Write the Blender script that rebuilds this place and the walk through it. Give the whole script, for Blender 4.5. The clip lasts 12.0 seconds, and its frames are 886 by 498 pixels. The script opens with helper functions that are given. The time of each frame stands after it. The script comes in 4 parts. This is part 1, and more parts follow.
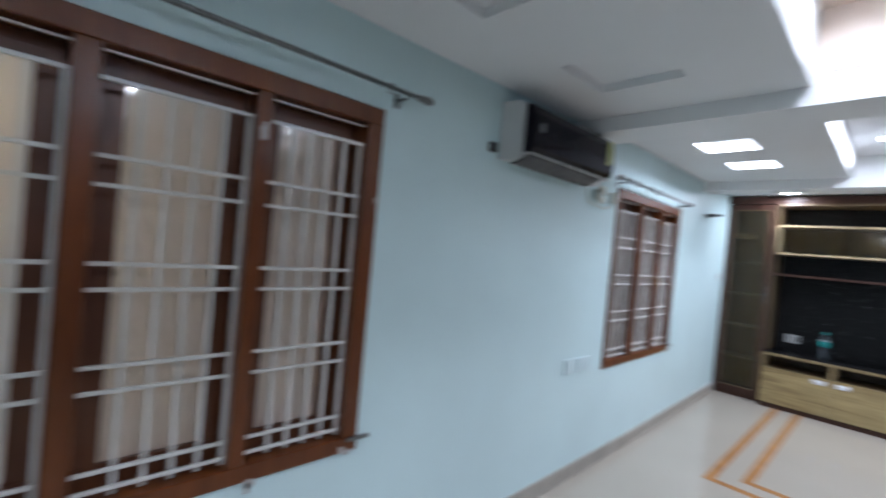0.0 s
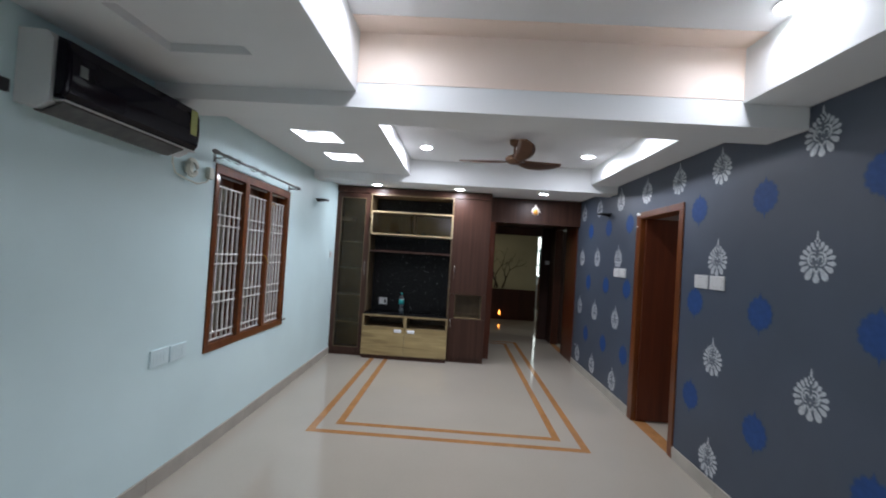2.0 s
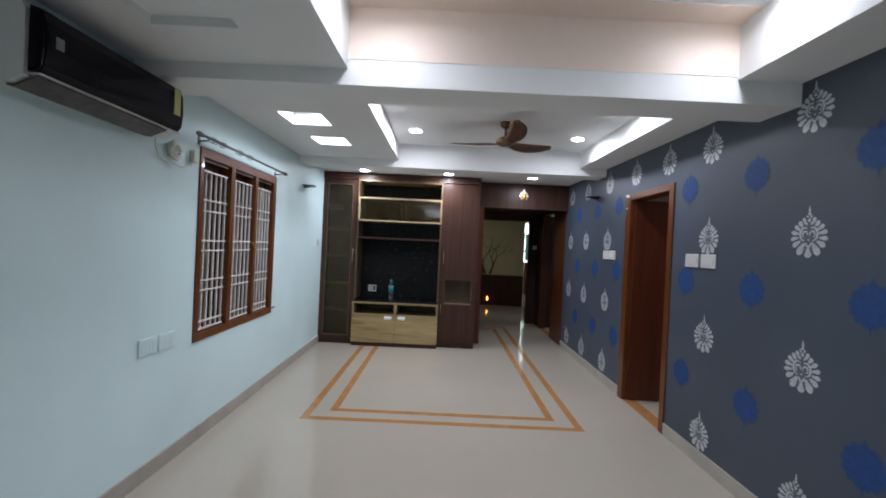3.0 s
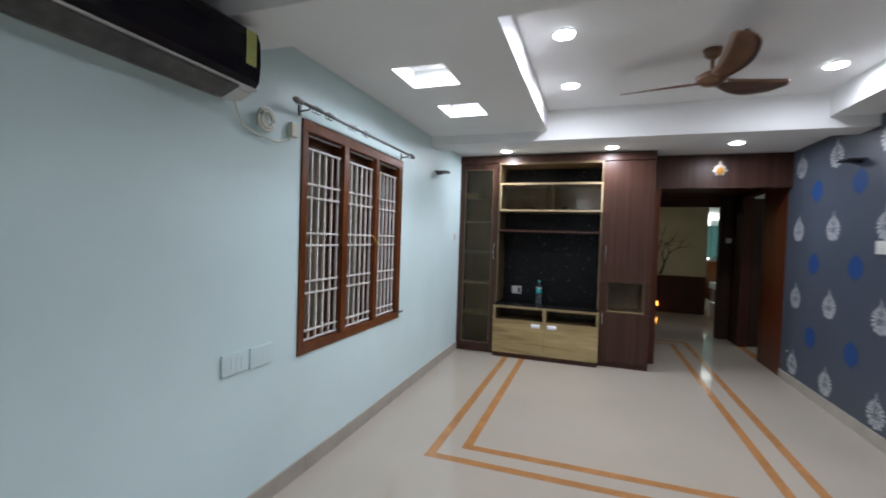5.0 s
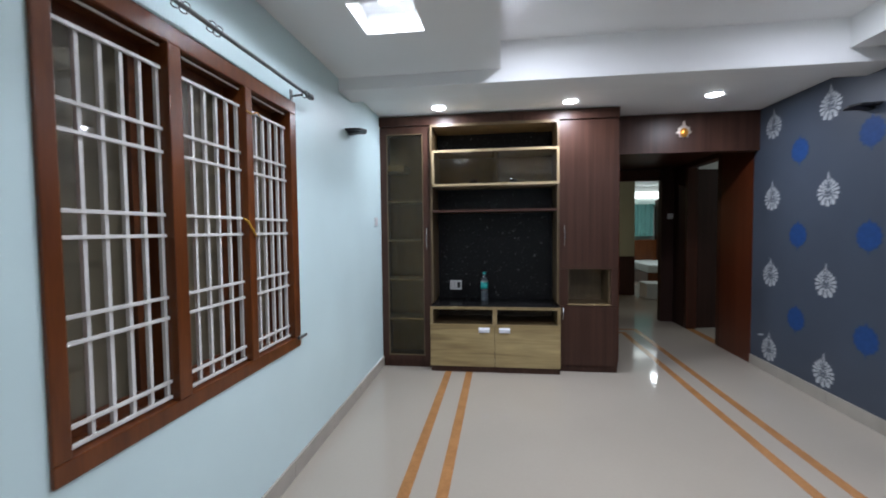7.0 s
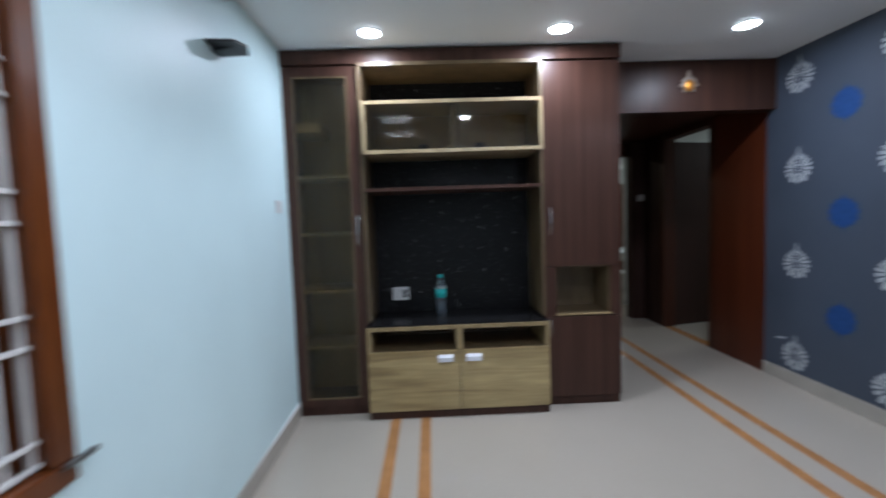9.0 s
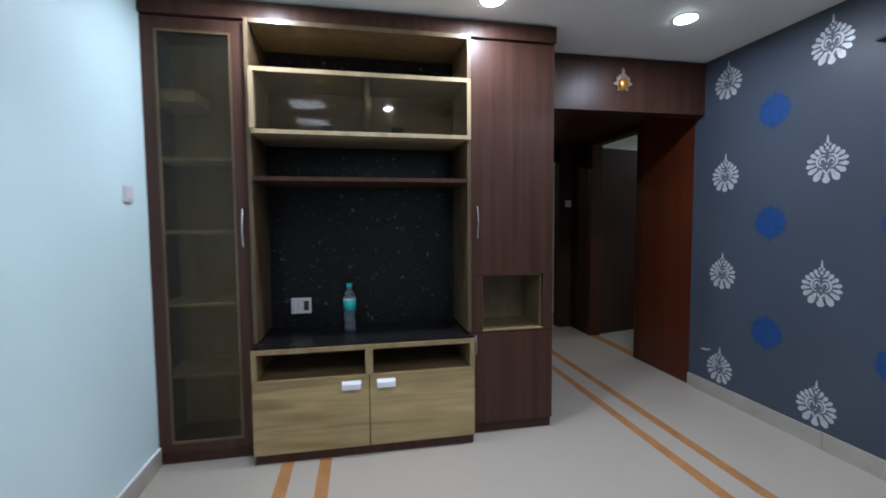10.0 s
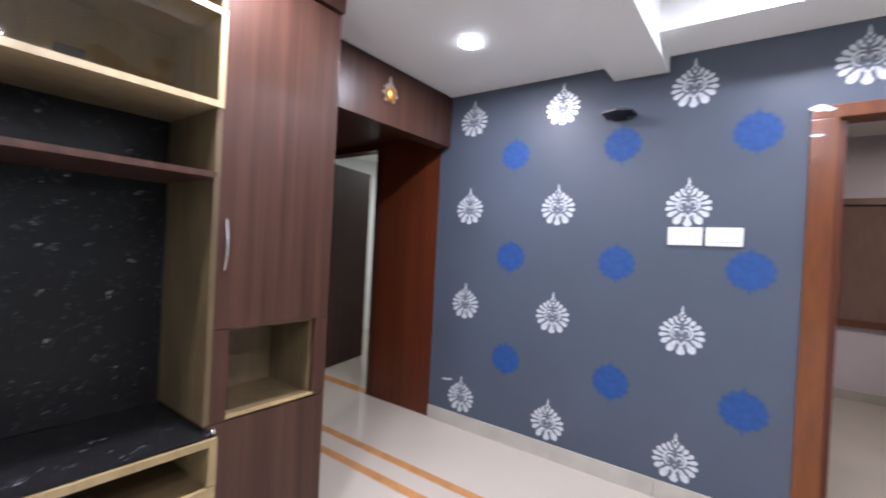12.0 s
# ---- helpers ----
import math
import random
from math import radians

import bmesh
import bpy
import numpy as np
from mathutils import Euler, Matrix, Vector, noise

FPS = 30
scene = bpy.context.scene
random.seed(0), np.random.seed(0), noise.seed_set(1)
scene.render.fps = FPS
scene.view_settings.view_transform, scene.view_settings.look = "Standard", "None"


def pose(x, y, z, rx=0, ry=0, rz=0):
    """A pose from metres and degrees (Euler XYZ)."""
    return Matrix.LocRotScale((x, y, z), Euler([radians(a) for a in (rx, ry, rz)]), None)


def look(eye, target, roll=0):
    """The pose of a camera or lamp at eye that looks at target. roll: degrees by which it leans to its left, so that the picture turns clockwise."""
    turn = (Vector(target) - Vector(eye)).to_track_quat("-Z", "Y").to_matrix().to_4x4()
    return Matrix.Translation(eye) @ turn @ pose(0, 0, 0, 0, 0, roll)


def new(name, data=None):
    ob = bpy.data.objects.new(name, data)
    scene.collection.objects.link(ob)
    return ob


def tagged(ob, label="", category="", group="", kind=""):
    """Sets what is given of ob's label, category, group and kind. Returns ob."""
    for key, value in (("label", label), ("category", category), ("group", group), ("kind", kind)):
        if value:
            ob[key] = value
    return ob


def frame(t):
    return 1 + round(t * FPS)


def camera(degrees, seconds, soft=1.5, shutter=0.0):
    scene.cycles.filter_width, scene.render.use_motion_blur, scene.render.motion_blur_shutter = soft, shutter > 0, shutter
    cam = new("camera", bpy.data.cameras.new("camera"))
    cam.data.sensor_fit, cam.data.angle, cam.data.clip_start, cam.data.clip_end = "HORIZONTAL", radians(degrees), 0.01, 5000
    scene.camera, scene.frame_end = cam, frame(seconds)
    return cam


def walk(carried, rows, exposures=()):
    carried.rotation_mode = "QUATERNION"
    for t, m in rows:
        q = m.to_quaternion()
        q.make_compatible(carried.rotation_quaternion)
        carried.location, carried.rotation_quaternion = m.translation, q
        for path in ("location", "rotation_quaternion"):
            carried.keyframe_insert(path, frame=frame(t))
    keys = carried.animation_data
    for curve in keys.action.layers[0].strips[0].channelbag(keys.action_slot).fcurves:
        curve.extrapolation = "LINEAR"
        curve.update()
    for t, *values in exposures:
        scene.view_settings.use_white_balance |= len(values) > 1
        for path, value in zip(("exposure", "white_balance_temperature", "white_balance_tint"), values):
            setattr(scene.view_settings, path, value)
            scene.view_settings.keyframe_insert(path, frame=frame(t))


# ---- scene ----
cam = camera(91.7, 12.0, soft=1.8, shutter=0.65)
PATH = [
    (0, (0.636, 2.311, 1.57), (2.011, 3.764, 1.543), 5.3),
    (0.5, (0.712, 2.21, 1.57), (2.468, 3.166, 1.613), 4.6),
    (1, (0.752, 2.1, 1.569), (2.678, 2.633, 1.646), 4.5),
    (1.5, (0.764, 2.033, 1.561), (2.744, 2.301, 1.64), 4.2),
    (2, (0.755, 2.004, 1.531), (2.754, 2.077, 1.569), 3.6),
    (2.5, (0.741, 2.008, 1.518), (2.74, 2.036, 1.526), 3.1),
    (3, (0.788, 2.07, 1.486), (2.788, 2.069, 1.475), 2.7),
    (3.5, (0.95, 2.084, 1.478), (2.948, 2.174, 1.456), 2.0),
    (5.5, (2.033, 2.302, 1.433), (3.895, 3.031, 1.382), 2.0),
    (6, (2.336, 2.449, 1.432), (4.275, 2.939, 1.386), -0.2),
    (6.5, (2.605, 2.547, 1.409), (4.589, 2.793, 1.335), -0.2),
    (8.5, (3.795, 2.899, 1.352), (5.752, 3.281, 1.199), -2.7),
    (9, (4.124, 2.886, 1.346), (6.119, 2.831, 1.216), -2.0),
    (9.5, (4.338, 2.841, 1.318), (6.301, 2.48, 1.193), -0.5),
    (10, (4.569, 2.755, 1.322), (6.528, 2.376, 1.201), -0.4),
    (10.5, (4.841, 2.703, 1.31), (6.724, 2.034, 1.238), -1.0),
    (11, (5.147, 2.731, 1.37), (6.745, 1.528, 1.346), -1.4),
    (11.5, (5.31, 2.838, 1.346), (6.757, 1.457, 1.316), 2.5),
    (12, (5.474, 2.859, 1.355), (6.669, 1.256, 1.344), 2.9),
]
EXPOSURES = [(0, 0.25, 5950, 9), (0.6, 0.13, 5900, 9), (1.5, -0.10, 6250, 9), (2.5, -0.15, 6450, 10), (3.7, -0.1, 6450, 10), (5.5, -0.04, 6550, 10), (7.5, -0.06, 6100, 9), (8.5, 0.07, 5900, 8), (9.0, -0.08, 5900, 8), (9.5, -0.06, 5900, 7),
             (10.0, -0.03, 5950, 8), (10.5, 0.2, 6150, 10), (10.75, 0.65, 6400, 12), (11.0, 1.1, 6500, 15), (11.5, 1.08, 6400, 18), (12, 1.16, 6450, 17)]
walk(cam, [(t, look(eye, target, roll)) for t, eye, target, roll in PATH], EXPOSURES)

# ---- world and lamps ----
world = bpy.data.worlds.new("world")
scene.world = world
world.use_nodes = True
world.node_tree.nodes["Background"].inputs[0].default_value = (0.02, 0.025, 0.04, 1)
world.node_tree.nodes["Background"].inputs[1].default_value = 0.3
scene.view_settings.exposure = 0.0

XN, XF = -1.5, 7.46
YL, YR = 3.800, 0.15
ZC = 2.485
ZT1, ZT2 = 2.79, 2.675
COOL = (0.86, 0.88, 1.0)


def rise(x):
    return 0.012 * (x - 4.5)


def disk_lamp(name, x, y, z, power, size=0.10, colour=COOL):
    d = bpy.data.lights.new(name, "AREA")
    d.shape, d.size, d.energy, d.color = "DISK", size, power, colour
    ob = new(name, d)
    ob.location = (x, y, z)
    return ob


# last four of DOWN_T1 are unseen, added to light the near walls
DOWN_T1 = [(2.705, 2.42), (2.73, 0.575), (1.15, 2.40), (1.15, 0.58), (-0.3, 2.40), (-0.3, 0.58)]
DOWN_T2 = [(4.375, 2.40), (4.37, 0.695), (5.28, 2.41), (5.31, 0.71)]
DOWN_U = [(6.845, 3.215), (6.845, 2.038), (6.85, 0.853)]
DOWN_SQ = [(4.333, 3.245), (5.113, 3.235)]
for x, y in DOWN_T1:
    disk_lamp("downlight_lamp", x, y, ZT1 - 0.026 + rise(x), 5.5 if x > 2 else (10 if y > 2 else 11), 0.16).data.spread = 2.95
for x, y in DOWN_T2:
    disk_lamp("downlight_lamp", x, y, ZT2 - 0.026 + rise(x), 13 if y > 2 else 7.8)
for x, y in DOWN_U:
    disk_lamp("downlight_lamp", x, y, ZC - 0.026 + rise(x), (12.5 if y > 3 else 15.5) if y > 1 else 13.5)
for x, y in DOWN_SQ:
    disk_lamp("downlight_lamp", x, y, 2.60 - 0.026 + rise(x), 5)
disk_lamp("bedroom_lamp", 4.2, -1.6, 2.6, 14, 0.3, (1.0, 0.93, 0.88))
disk_lamp("side_room_lamp", 8.9, -1.9, 2.6, 14, 0.3, (0.95, 1.0, 0.98))
disk_lamp("dining_lamp", 10.9, 1.6, 2.42, 5, 0.2, (1.0, 0.9, 0.72))
disk_lamp("far_room_lamp", 14.2, -1.3, 2.42, 18, 0.4, (0.9, 1.0, 1.0))
disk_lamp("balcony_lamp", -0.15, 4.6, 2.6, 110, 0.3, (1.0, 0.96, 0.88))


# ---- materials ----
def material(name, colour, rough=0.5, metal=0.0, spec=0.5, var=0.08, scale=3.0, bump=0.0, bscale=60.0, stretch=(1, 1, 1), colour2=None, coat=0.0, fine=0.0, fscale=80.0):
    m = bpy.data.materials.new(name)
    m.use_nodes = True
    nt = m.node_tree
    b = nt.nodes["Principled BSDF"]
    b.inputs["Roughness"].default_value = rough
    b.inputs["Metallic"].default_value = metal
    b.inputs["Specular IOR Level"].default_value = spec
    b.inputs["Coat Weight"].default_value = coat
    b.inputs["Coat Roughness"].default_value = 0.08
    tc = nt.nodes.new("ShaderNodeTexCoord")
    mp = nt.nodes.new("ShaderNodeMapping")
    mp.inputs["Scale"].default_value = stretch
    nt.links.new(tc.outputs["Object"], mp.inputs["Vector"])
    n = nt.nodes.new("ShaderNodeTexNoise")
    n.inputs["Scale"].default_value = scale
    n.inputs["Detail"].default_value = 5
    nt.links.new(mp.outputs[0], n.inputs["Vector"])
    r = nt.nodes.new("ShaderNodeValToRGB")
    r.color_ramp.elements[0].position, r.color_ramp.elements[1].position = 0.32, 0.68
    c = Vector(colour)
    c2 = Vector(colour2) if colour2 else c * (1 + var)
    c1 = c if colour2 else c * (1 - var)
    r.color_ramp.elements[0].color = (*c1, 1)
    r.color_ramp.elements[1].color = (*c2, 1)
    nt.links.new(n.outputs["Fac"], r.inputs["Fac"])
    out = r.outputs["Color"]
    if fine:
        n2 = nt.nodes.new("ShaderNodeTexNoise")
        n2.inputs["Scale"].default_value = fscale
        n2.inputs["Detail"].default_value = 3
        nt.links.new(mp.outputs[0], n2.inputs["Vector"])
        mx = nt.nodes.new("ShaderNodeMixRGB")
        mx.blend_type = "MULTIPLY"
        mx.inputs[0].default_value = fine
        nt.links.new(out, mx.inputs[1])
        nt.links.new(n2.outputs["Color"], mx.inputs[2])
        r2 = nt.nodes.new("ShaderNodeValToRGB")
        r2.color_ramp.elements[0].position, r2.color_ramp.elements[1].position = 0.35, 0.65
        r2.color_ramp.elements[0].color = (0.45, 0.45, 0.45, 1)
        nt.links.new(n2.outputs["Fac"], r2.inputs["Fac"])
        nt.links.new(r2.outputs["Color"], mx.inputs[2])
        out = mx.outputs[0]
    nt.links.new(out, b.inputs["Base Color"])
    if bump:
        nb = nt.nodes.new("ShaderNodeTexNoise")
        nb.inputs["Scale"].default_value = bscale
        nb.inputs["Detail"].default_value = 4
        nt.links.new(mp.outputs[0], nb.inputs["Vector"])
        bp = nt.nodes.new("ShaderNodeBump")
        bp.inputs["Strength"].default_value = bump
        bp.inputs["Distance"].default_value = 0.004
        nt.links.new(nb.outputs["Fac"], bp.inputs["Height"])
        nt.links.new(bp.outputs[0], b.inputs["Normal"])
    return m


def glow(name, colour, strength):
    m = bpy.data.materials.new(name)
    m.use_nodes = True
    b = m.node_tree.nodes["Principled BSDF"]
    b.inputs["Emission Color"].default_value = (*colour, 1)
    b.inputs["Emission Strength"].default_value = strength
    return m


def glass(name, colour, rough=0.02, tint_mix=0.0):
    m = bpy.data.materials.new(name)
    m.use_nodes = True
    b = m.node_tree.nodes["Principled BSDF"]
    b.inputs["Base Color"].default_value = (*colour, 1)
    b.inputs["Roughness"].default_value = rough
    b.inputs["Transmission Weight"].default_value = 1.0 - tint_mix
    b.inputs["IOR"].default_value = 1.45
    return m


BLUE_PAINT = material("pale_blue_wall_paint", (0.61, 0.77, 0.78), 0.46, var=0.04, scale=1.3, bump=0.08, bscale=35)
SLATE_PAINT = material("slate_wall_paint", (0.059, 0.073, 0.098), 0.45, spec=0.3, var=0.08, scale=1.6, bump=0.08, bscale=40)
ROYAL_PAINT = material("royal_blue_stencil_paint", (0.018, 0.057, 0.180), 0.55, spec=0.2, var=0.12, scale=30)
SILVER_PAINT = material("silver_white_stencil_paint", (0.53, 0.56, 0.59), 0.35, metal=0.15, var=0.15, scale=60, fine=0.35, fscale=110)
OVERSPRAY = material("thin_blue_overspray", (0.038, 0.064, 0.125), 0.5, spec=0.25, var=0.2, scale=40)
WASH = material("thin_silver_wash", (0.10, 0.12, 0.15), 0.45, var=0.35, scale=70, fine=0.5, fscale=120)
CEIL = material("ceiling_paint", (0.82, 0.83, 0.83), 0.55, var=0.03, scale=1.0, bump=0.03, bscale=25)
PEACH = material("peach_beam_paint", (0.90, 0.75, 0.65), 0.5, var=0.03, scale=1.4)
FLOOR = material("cream_vitrified_floor", (0.398, 0.356, 0.298), 0.075, var=0.04, scale=0.8, coat=0.0, fine=0.03, fscale=45)
BAND = material("ochre_stone_band", (0.40, 0.195, 0.075), 0.16, var=0.12, scale=9, fine=0.25, fscale=60)
SKIRT = material("beige_skirting_stone", (0.37, 0.34, 0.29), 0.3, var=0.10, scale=5)
DARK_WOOD = material("dark_walnut_laminate", (0.040, 0.0180, 0.0125), 0.38, spec=0.24, colour2=(0.069, 0.0320, 0.0215), scale=1.6, stretch=(14, 14, 0.35), fine=0.25, fscale=7, bump=0.05, bscale=14)
DEEP_WOOD = material("deep_brown_panel", (0.040, 0.012, 0.0060), 0.36, spec=0.30, colour2=(0.064, 0.019, 0.0095), scale=1.6, stretch=(10, 10, 0.35), fine=0.3, fscale=8)
RED_WOOD = material("reddish_teak_panel", (0.072, 0.016, 0.006), 0.34, spec=0.35, colour2=(0.105, 0.025, 0.009), scale=1.4, stretch=(9, 9, 0.4), fine=0.3, fscale=8)
TEAK = material("polished_teak_frame", (0.100, 0.027, 0.006), 0.30, spec=0.32, colour2=(0.160, 0.046, 0.011), scale=2.0, stretch=(8, 8, 1.2), fine=0.3, fscale=9, bump=0.06, bscale=20)
TEAK.node_tree.nodes["Principled BSDF"].inputs["Coat Weight"].default_value = 0.3
TEAK_DARK = material("shadowed_teak_sash", (0.085, 0.026, 0.009), 0.35, colour2=(0.13, 0.042, 0.014), scale=3.0, stretch=(6, 6, 1))
OAK = material("light_oak_laminate", (0.25, 0.175, 0.075), 0.36, colour2=(0.45, 0.34, 0.16), scale=1.3, stretch=(5, 0.8, 9), fine=0.35, fscale=5, bump=0.04, bscale=10)
OAK.node_tree.nodes["Noise Texture"].inputs["Distortion"].default_value = 0.8
OAK_V = material("light_oak_edging", (0.32, 0.24, 0.13), 0.36, colour2=(0.43, 0.335, 0.195), scale=2, stretch=(6, 6, 0.8), fine=0.2, fscale=8)
# tan oak darkened: the shade inside the unit is put into its colour
LINING = material("shade_toned_tan_lining", (0.078, 0.052, 0.025), 0.4, colour2=(0.125, 0.085, 0.041), scale=2, stretch=(6, 6, 0.8), fine=0.25, fscale=8)
# dimmer oak for the open niche, with the recess's shade mixed into the tone
NICHE_WOOD = material("shade_toned_niche_lining", (0.098, 0.068, 0.034), 0.45, colour2=(0.145, 0.10, 0.050), scale=2, stretch=(6, 6, 0.8), fine=0.25, fscale=8)
EDGE_WOOD = material("golden_oak_edge", (0.22, 0.155, 0.070), 0.4, colour2=(0.32, 0.235, 0.115), scale=2, stretch=(6, 6, 0.8), fine=0.25, fscale=8)
CHALK = material("dried_white_paint", (0.45, 0.42, 0.40), 0.7, var=0.2, scale=60)
WHITE = material("white_switch_plastic", (0.62, 0.62, 0.61), 0.3, var=0.02)
GAP = material("grey_plate_gap", (0.30, 0.30, 0.30), 0.5, var=0.05)
PALE = material("film_covered_plastic", (0.61, 0.75, 0.77), 0.35, var=0.03)
IVORY = material("ivory_plastic", (0.62, 0.64, 0.56), 0.35, var=0.03)
GREY_BAR = material("white_enamel_bar", (0.66, 0.65, 0.62), 0.35, var=0.06, scale=12)
PEARL = material("satin_nickel", (0.66, 0.67, 0.70), 0.35, metal=0.2, var=0.03)
CHROME = material("brushed_chrome", (0.75, 0.75, 0.75), 0.18, metal=1.0, var=0.03)
STEEL = material("dull_steel_rod", (0.20, 0.21, 0.21), 0.35, metal=0.85, var=0.08, scale=12)
BLACK = material("gloss_black_plastic", (0.006, 0.005, 0.009), 0.07, spec=0.12, var=0.1, scale=4)
MATT_BLACK = material("matt_black_plastic", (0.012, 0.012, 0.014), 0.5, var=0.1)
BRONZE = material("bronze_fan_metal", (0.16, 0.085, 0.05), 0.35, metal=0.5, var=0.12, scale=5)
GOLD = material("gilded_metal", (0.70, 0.30, 0.05), 0.28, metal=0.8, var=0.15, scale=40)
SILVER = material("pale_silver_metal", (0.50, 0.42, 0.35), 0.3, metal=0.8, var=0.10, scale=40)
ROOM_PAINT = material("dusty_lilac_paint", (0.52, 0.46, 0.48), 0.6, var=0.04)
ROOM_WHITE = material("off_white_room_paint", (0.70, 0.72, 0.70), 0.6, var=0.04)
BEIGE = material("beige_wall_panel", (0.50, 0.46, 0.30), 0.5, var=0.05)
TREE = material("dark_tree_decal", (0.05, 0.035, 0.025), 0.6, var=0.05)
TEAL = material("teal_curtain_cloth", (0.20, 0.45, 0.42), 0.8, var=0.15, scale=5, stretch=(1, 12, 1))
CURTAIN = material("brown_curtain_cloth", (0.16, 0.09, 0.07), 0.85, var=0.2, scale=4, stretch=(14, 1, 1))
LEAF = material("charcoal_door_laminate", (0.030, 0.0150, 0.0115), 0.55, spec=0.15, colour2=(0.044, 0.0210, 0.0160), scale=1.6, stretch=(12, 12, 0.4), fine=0.3, fscale=7)
OUT = material("balcony_wall_paint", (0.45, 0.42, 0.33), 0.8, var=0.08)
# one frosted glass in two tones: bright or dark behind is put into the colour
PANE_PALE = glass("backlit_pale_frosted_glass", (0.68, 0.59, 0.53), 0.4, 0.6)
PANE = glass("unlit_dark_frosted_glass", (0.20, 0.175, 0.115), 0.35, 0.55)
for m_ in (PANE, PANE_PALE):
    m_.node_tree.nodes["Principled BSDF"].inputs["Coat Weight"].default_value = 1.0
    m_.node_tree.nodes["Principled BSDF"].inputs["Coat Roughness"].default_value = 0.04
FROST = glass("fogged_cabinet_glass", (0.62, 0.57, 0.44), 0.14, 0.02)
FROST.node_tree.nodes["Principled BSDF"].inputs["IOR"].default_value = 1.22
CAB_GLASS = glass("tinted_cabinet_glass", (0.70, 0.66, 0.54), 0.03)
BOTTLE = glass("clear_plastic", (0.60, 0.70, 0.78), 0.08, 0.12)
AQUA = material("aqua_plastic", (0.03, 0.42, 0.40), 0.35, var=0.05)
DISC = glow("led_disc", (0.88, 0.95, 1.0), 32.0)
TUBE = glow("tube_light", (0.95, 1.0, 0.97), 2.4)
FLAME = glow("amber_lamp_glow", (1.0, 0.35, 0.05), 6.0)


def speckled(name):
    m = material(name, (0.012, 0.012, 0.016), 0.26, spec=0.16, var=0.2, scale=6)
    nt = m.node_tree
    b = nt.nodes["Principled BSDF"]
    tc = nt.nodes.new("ShaderNodeTexCoord")
    nd = nt.nodes.new("ShaderNodeTexNoise")
    nd.inputs["Scale"].default_value = 55
    nd.inputs["Detail"].default_value = 4
    ad = nt.nodes.new("ShaderNodeMixRGB")
    ad.inputs[0].default_value = 0.075
    nt.links.new(tc.outputs["Object"], nd.inputs["Vector"])
    nt.links.new(tc.outputs["Object"], ad.inputs[1])
    nt.links.new(nd.outputs["Color"], ad.inputs[2])
    total = None
    for scale, edge, tone in ((12, 0.11, 0.60), (21, 0.13, 0.28), (34, 0.30, 0.08)):
        v = nt.nodes.new("ShaderNodeTexVoronoi")
        v.inputs["Scale"].default_value = scale
        nt.links.new(ad.outputs[0], v.inputs["Vector"])
        r = nt.nodes.new("ShaderNodeValToRGB")
        r.color_ramp.elements[0].position, r.color_ramp.elements[0].color = 0.03, (tone, tone, tone * 1.03, 1)
        r.color_ramp.elements[1].position, r.color_ramp.elements[1].color = edge, (0, 0, 0, 1)
        nt.links.new(v.outputs["Distance"], r.inputs["Fac"])
        pick = nt.nodes.new("ShaderNodeMixRGB")
        pick.blend_type = "MULTIPLY"
        pick.inputs[0].default_value = 1
        bw = nt.nodes.new("ShaderNodeMath")
        bw.operation = "POWER"
        bw.inputs[1].default_value = 2.2
        sp = nt.nodes.new("ShaderNodeSeparateColor")
        nt.links.new(v.outputs["Color"], sp.inputs[0])
        nt.links.new(sp.outputs[0], bw.inputs[0])
        nt.links.new(r.outputs[0], pick.inputs[1])
        nt.links.new(bw.outputs[0], pick.inputs[2])
        mx = nt.nodes.new("ShaderNodeMixRGB")
        mx.blend_type = "ADD"
        mx.inputs[0].default_value = 1
        if total is None:
            mx.inputs[1].default_value = (0.0085, 0.0083, 0.0088, 1)
        else:
            nt.links.new(total, mx.inputs[1])
        nt.links.new(pick.outputs[0], mx.inputs[2])
        total = mx.outputs[0]
    nt.links.new(total, b.inputs["Base Color"])
    return m


SPARKLE = speckled("black_mica_stone")


# ---- mesh helpers ----
def box(bm, x0, x1, y0, y1, z0, z1, bevel=0.0):
    x0, x1 = min(x0, x1), max(x0, x1)
    y0, y1 = min(y0, y1), max(y0, y1)
    r = bmesh.ops.create_cube(bm, size=1, matrix=Matrix.Translation(((x0 + x1) / 2, (y0 + y1) / 2, (z0 + z1) / 2)) @ Matrix.Diagonal((x1 - x0, y1 - y0, z1 - z0, 1)))
    if bevel:
        es = list({e for v in r["verts"] for e in v.link_edges})
        bmesh.ops.bevel(bm, geom=es, offset=bevel, segments=2, affect="EDGES", profile=0.6)
    return bm


def lathe(bm, profile, centre, n=24):
    rings = []
    for r, z in profile:
        rings.append([bm.verts.new((centre[0] + r * math.cos(2 * math.pi * k / n), centre[1] + r * math.sin(2 * math.pi * k / n), centre[2] + z)) for k in range(n)])
    for a, b in zip(rings, rings[1:]):
        for k in range(n):
            bm.faces.new((a[k], a[(k + 1) % n], b[(k + 1) % n], b[k]))
    bm.faces.new(rings[0][::-1])
    bm.faces.new(rings[-1])
    return bm


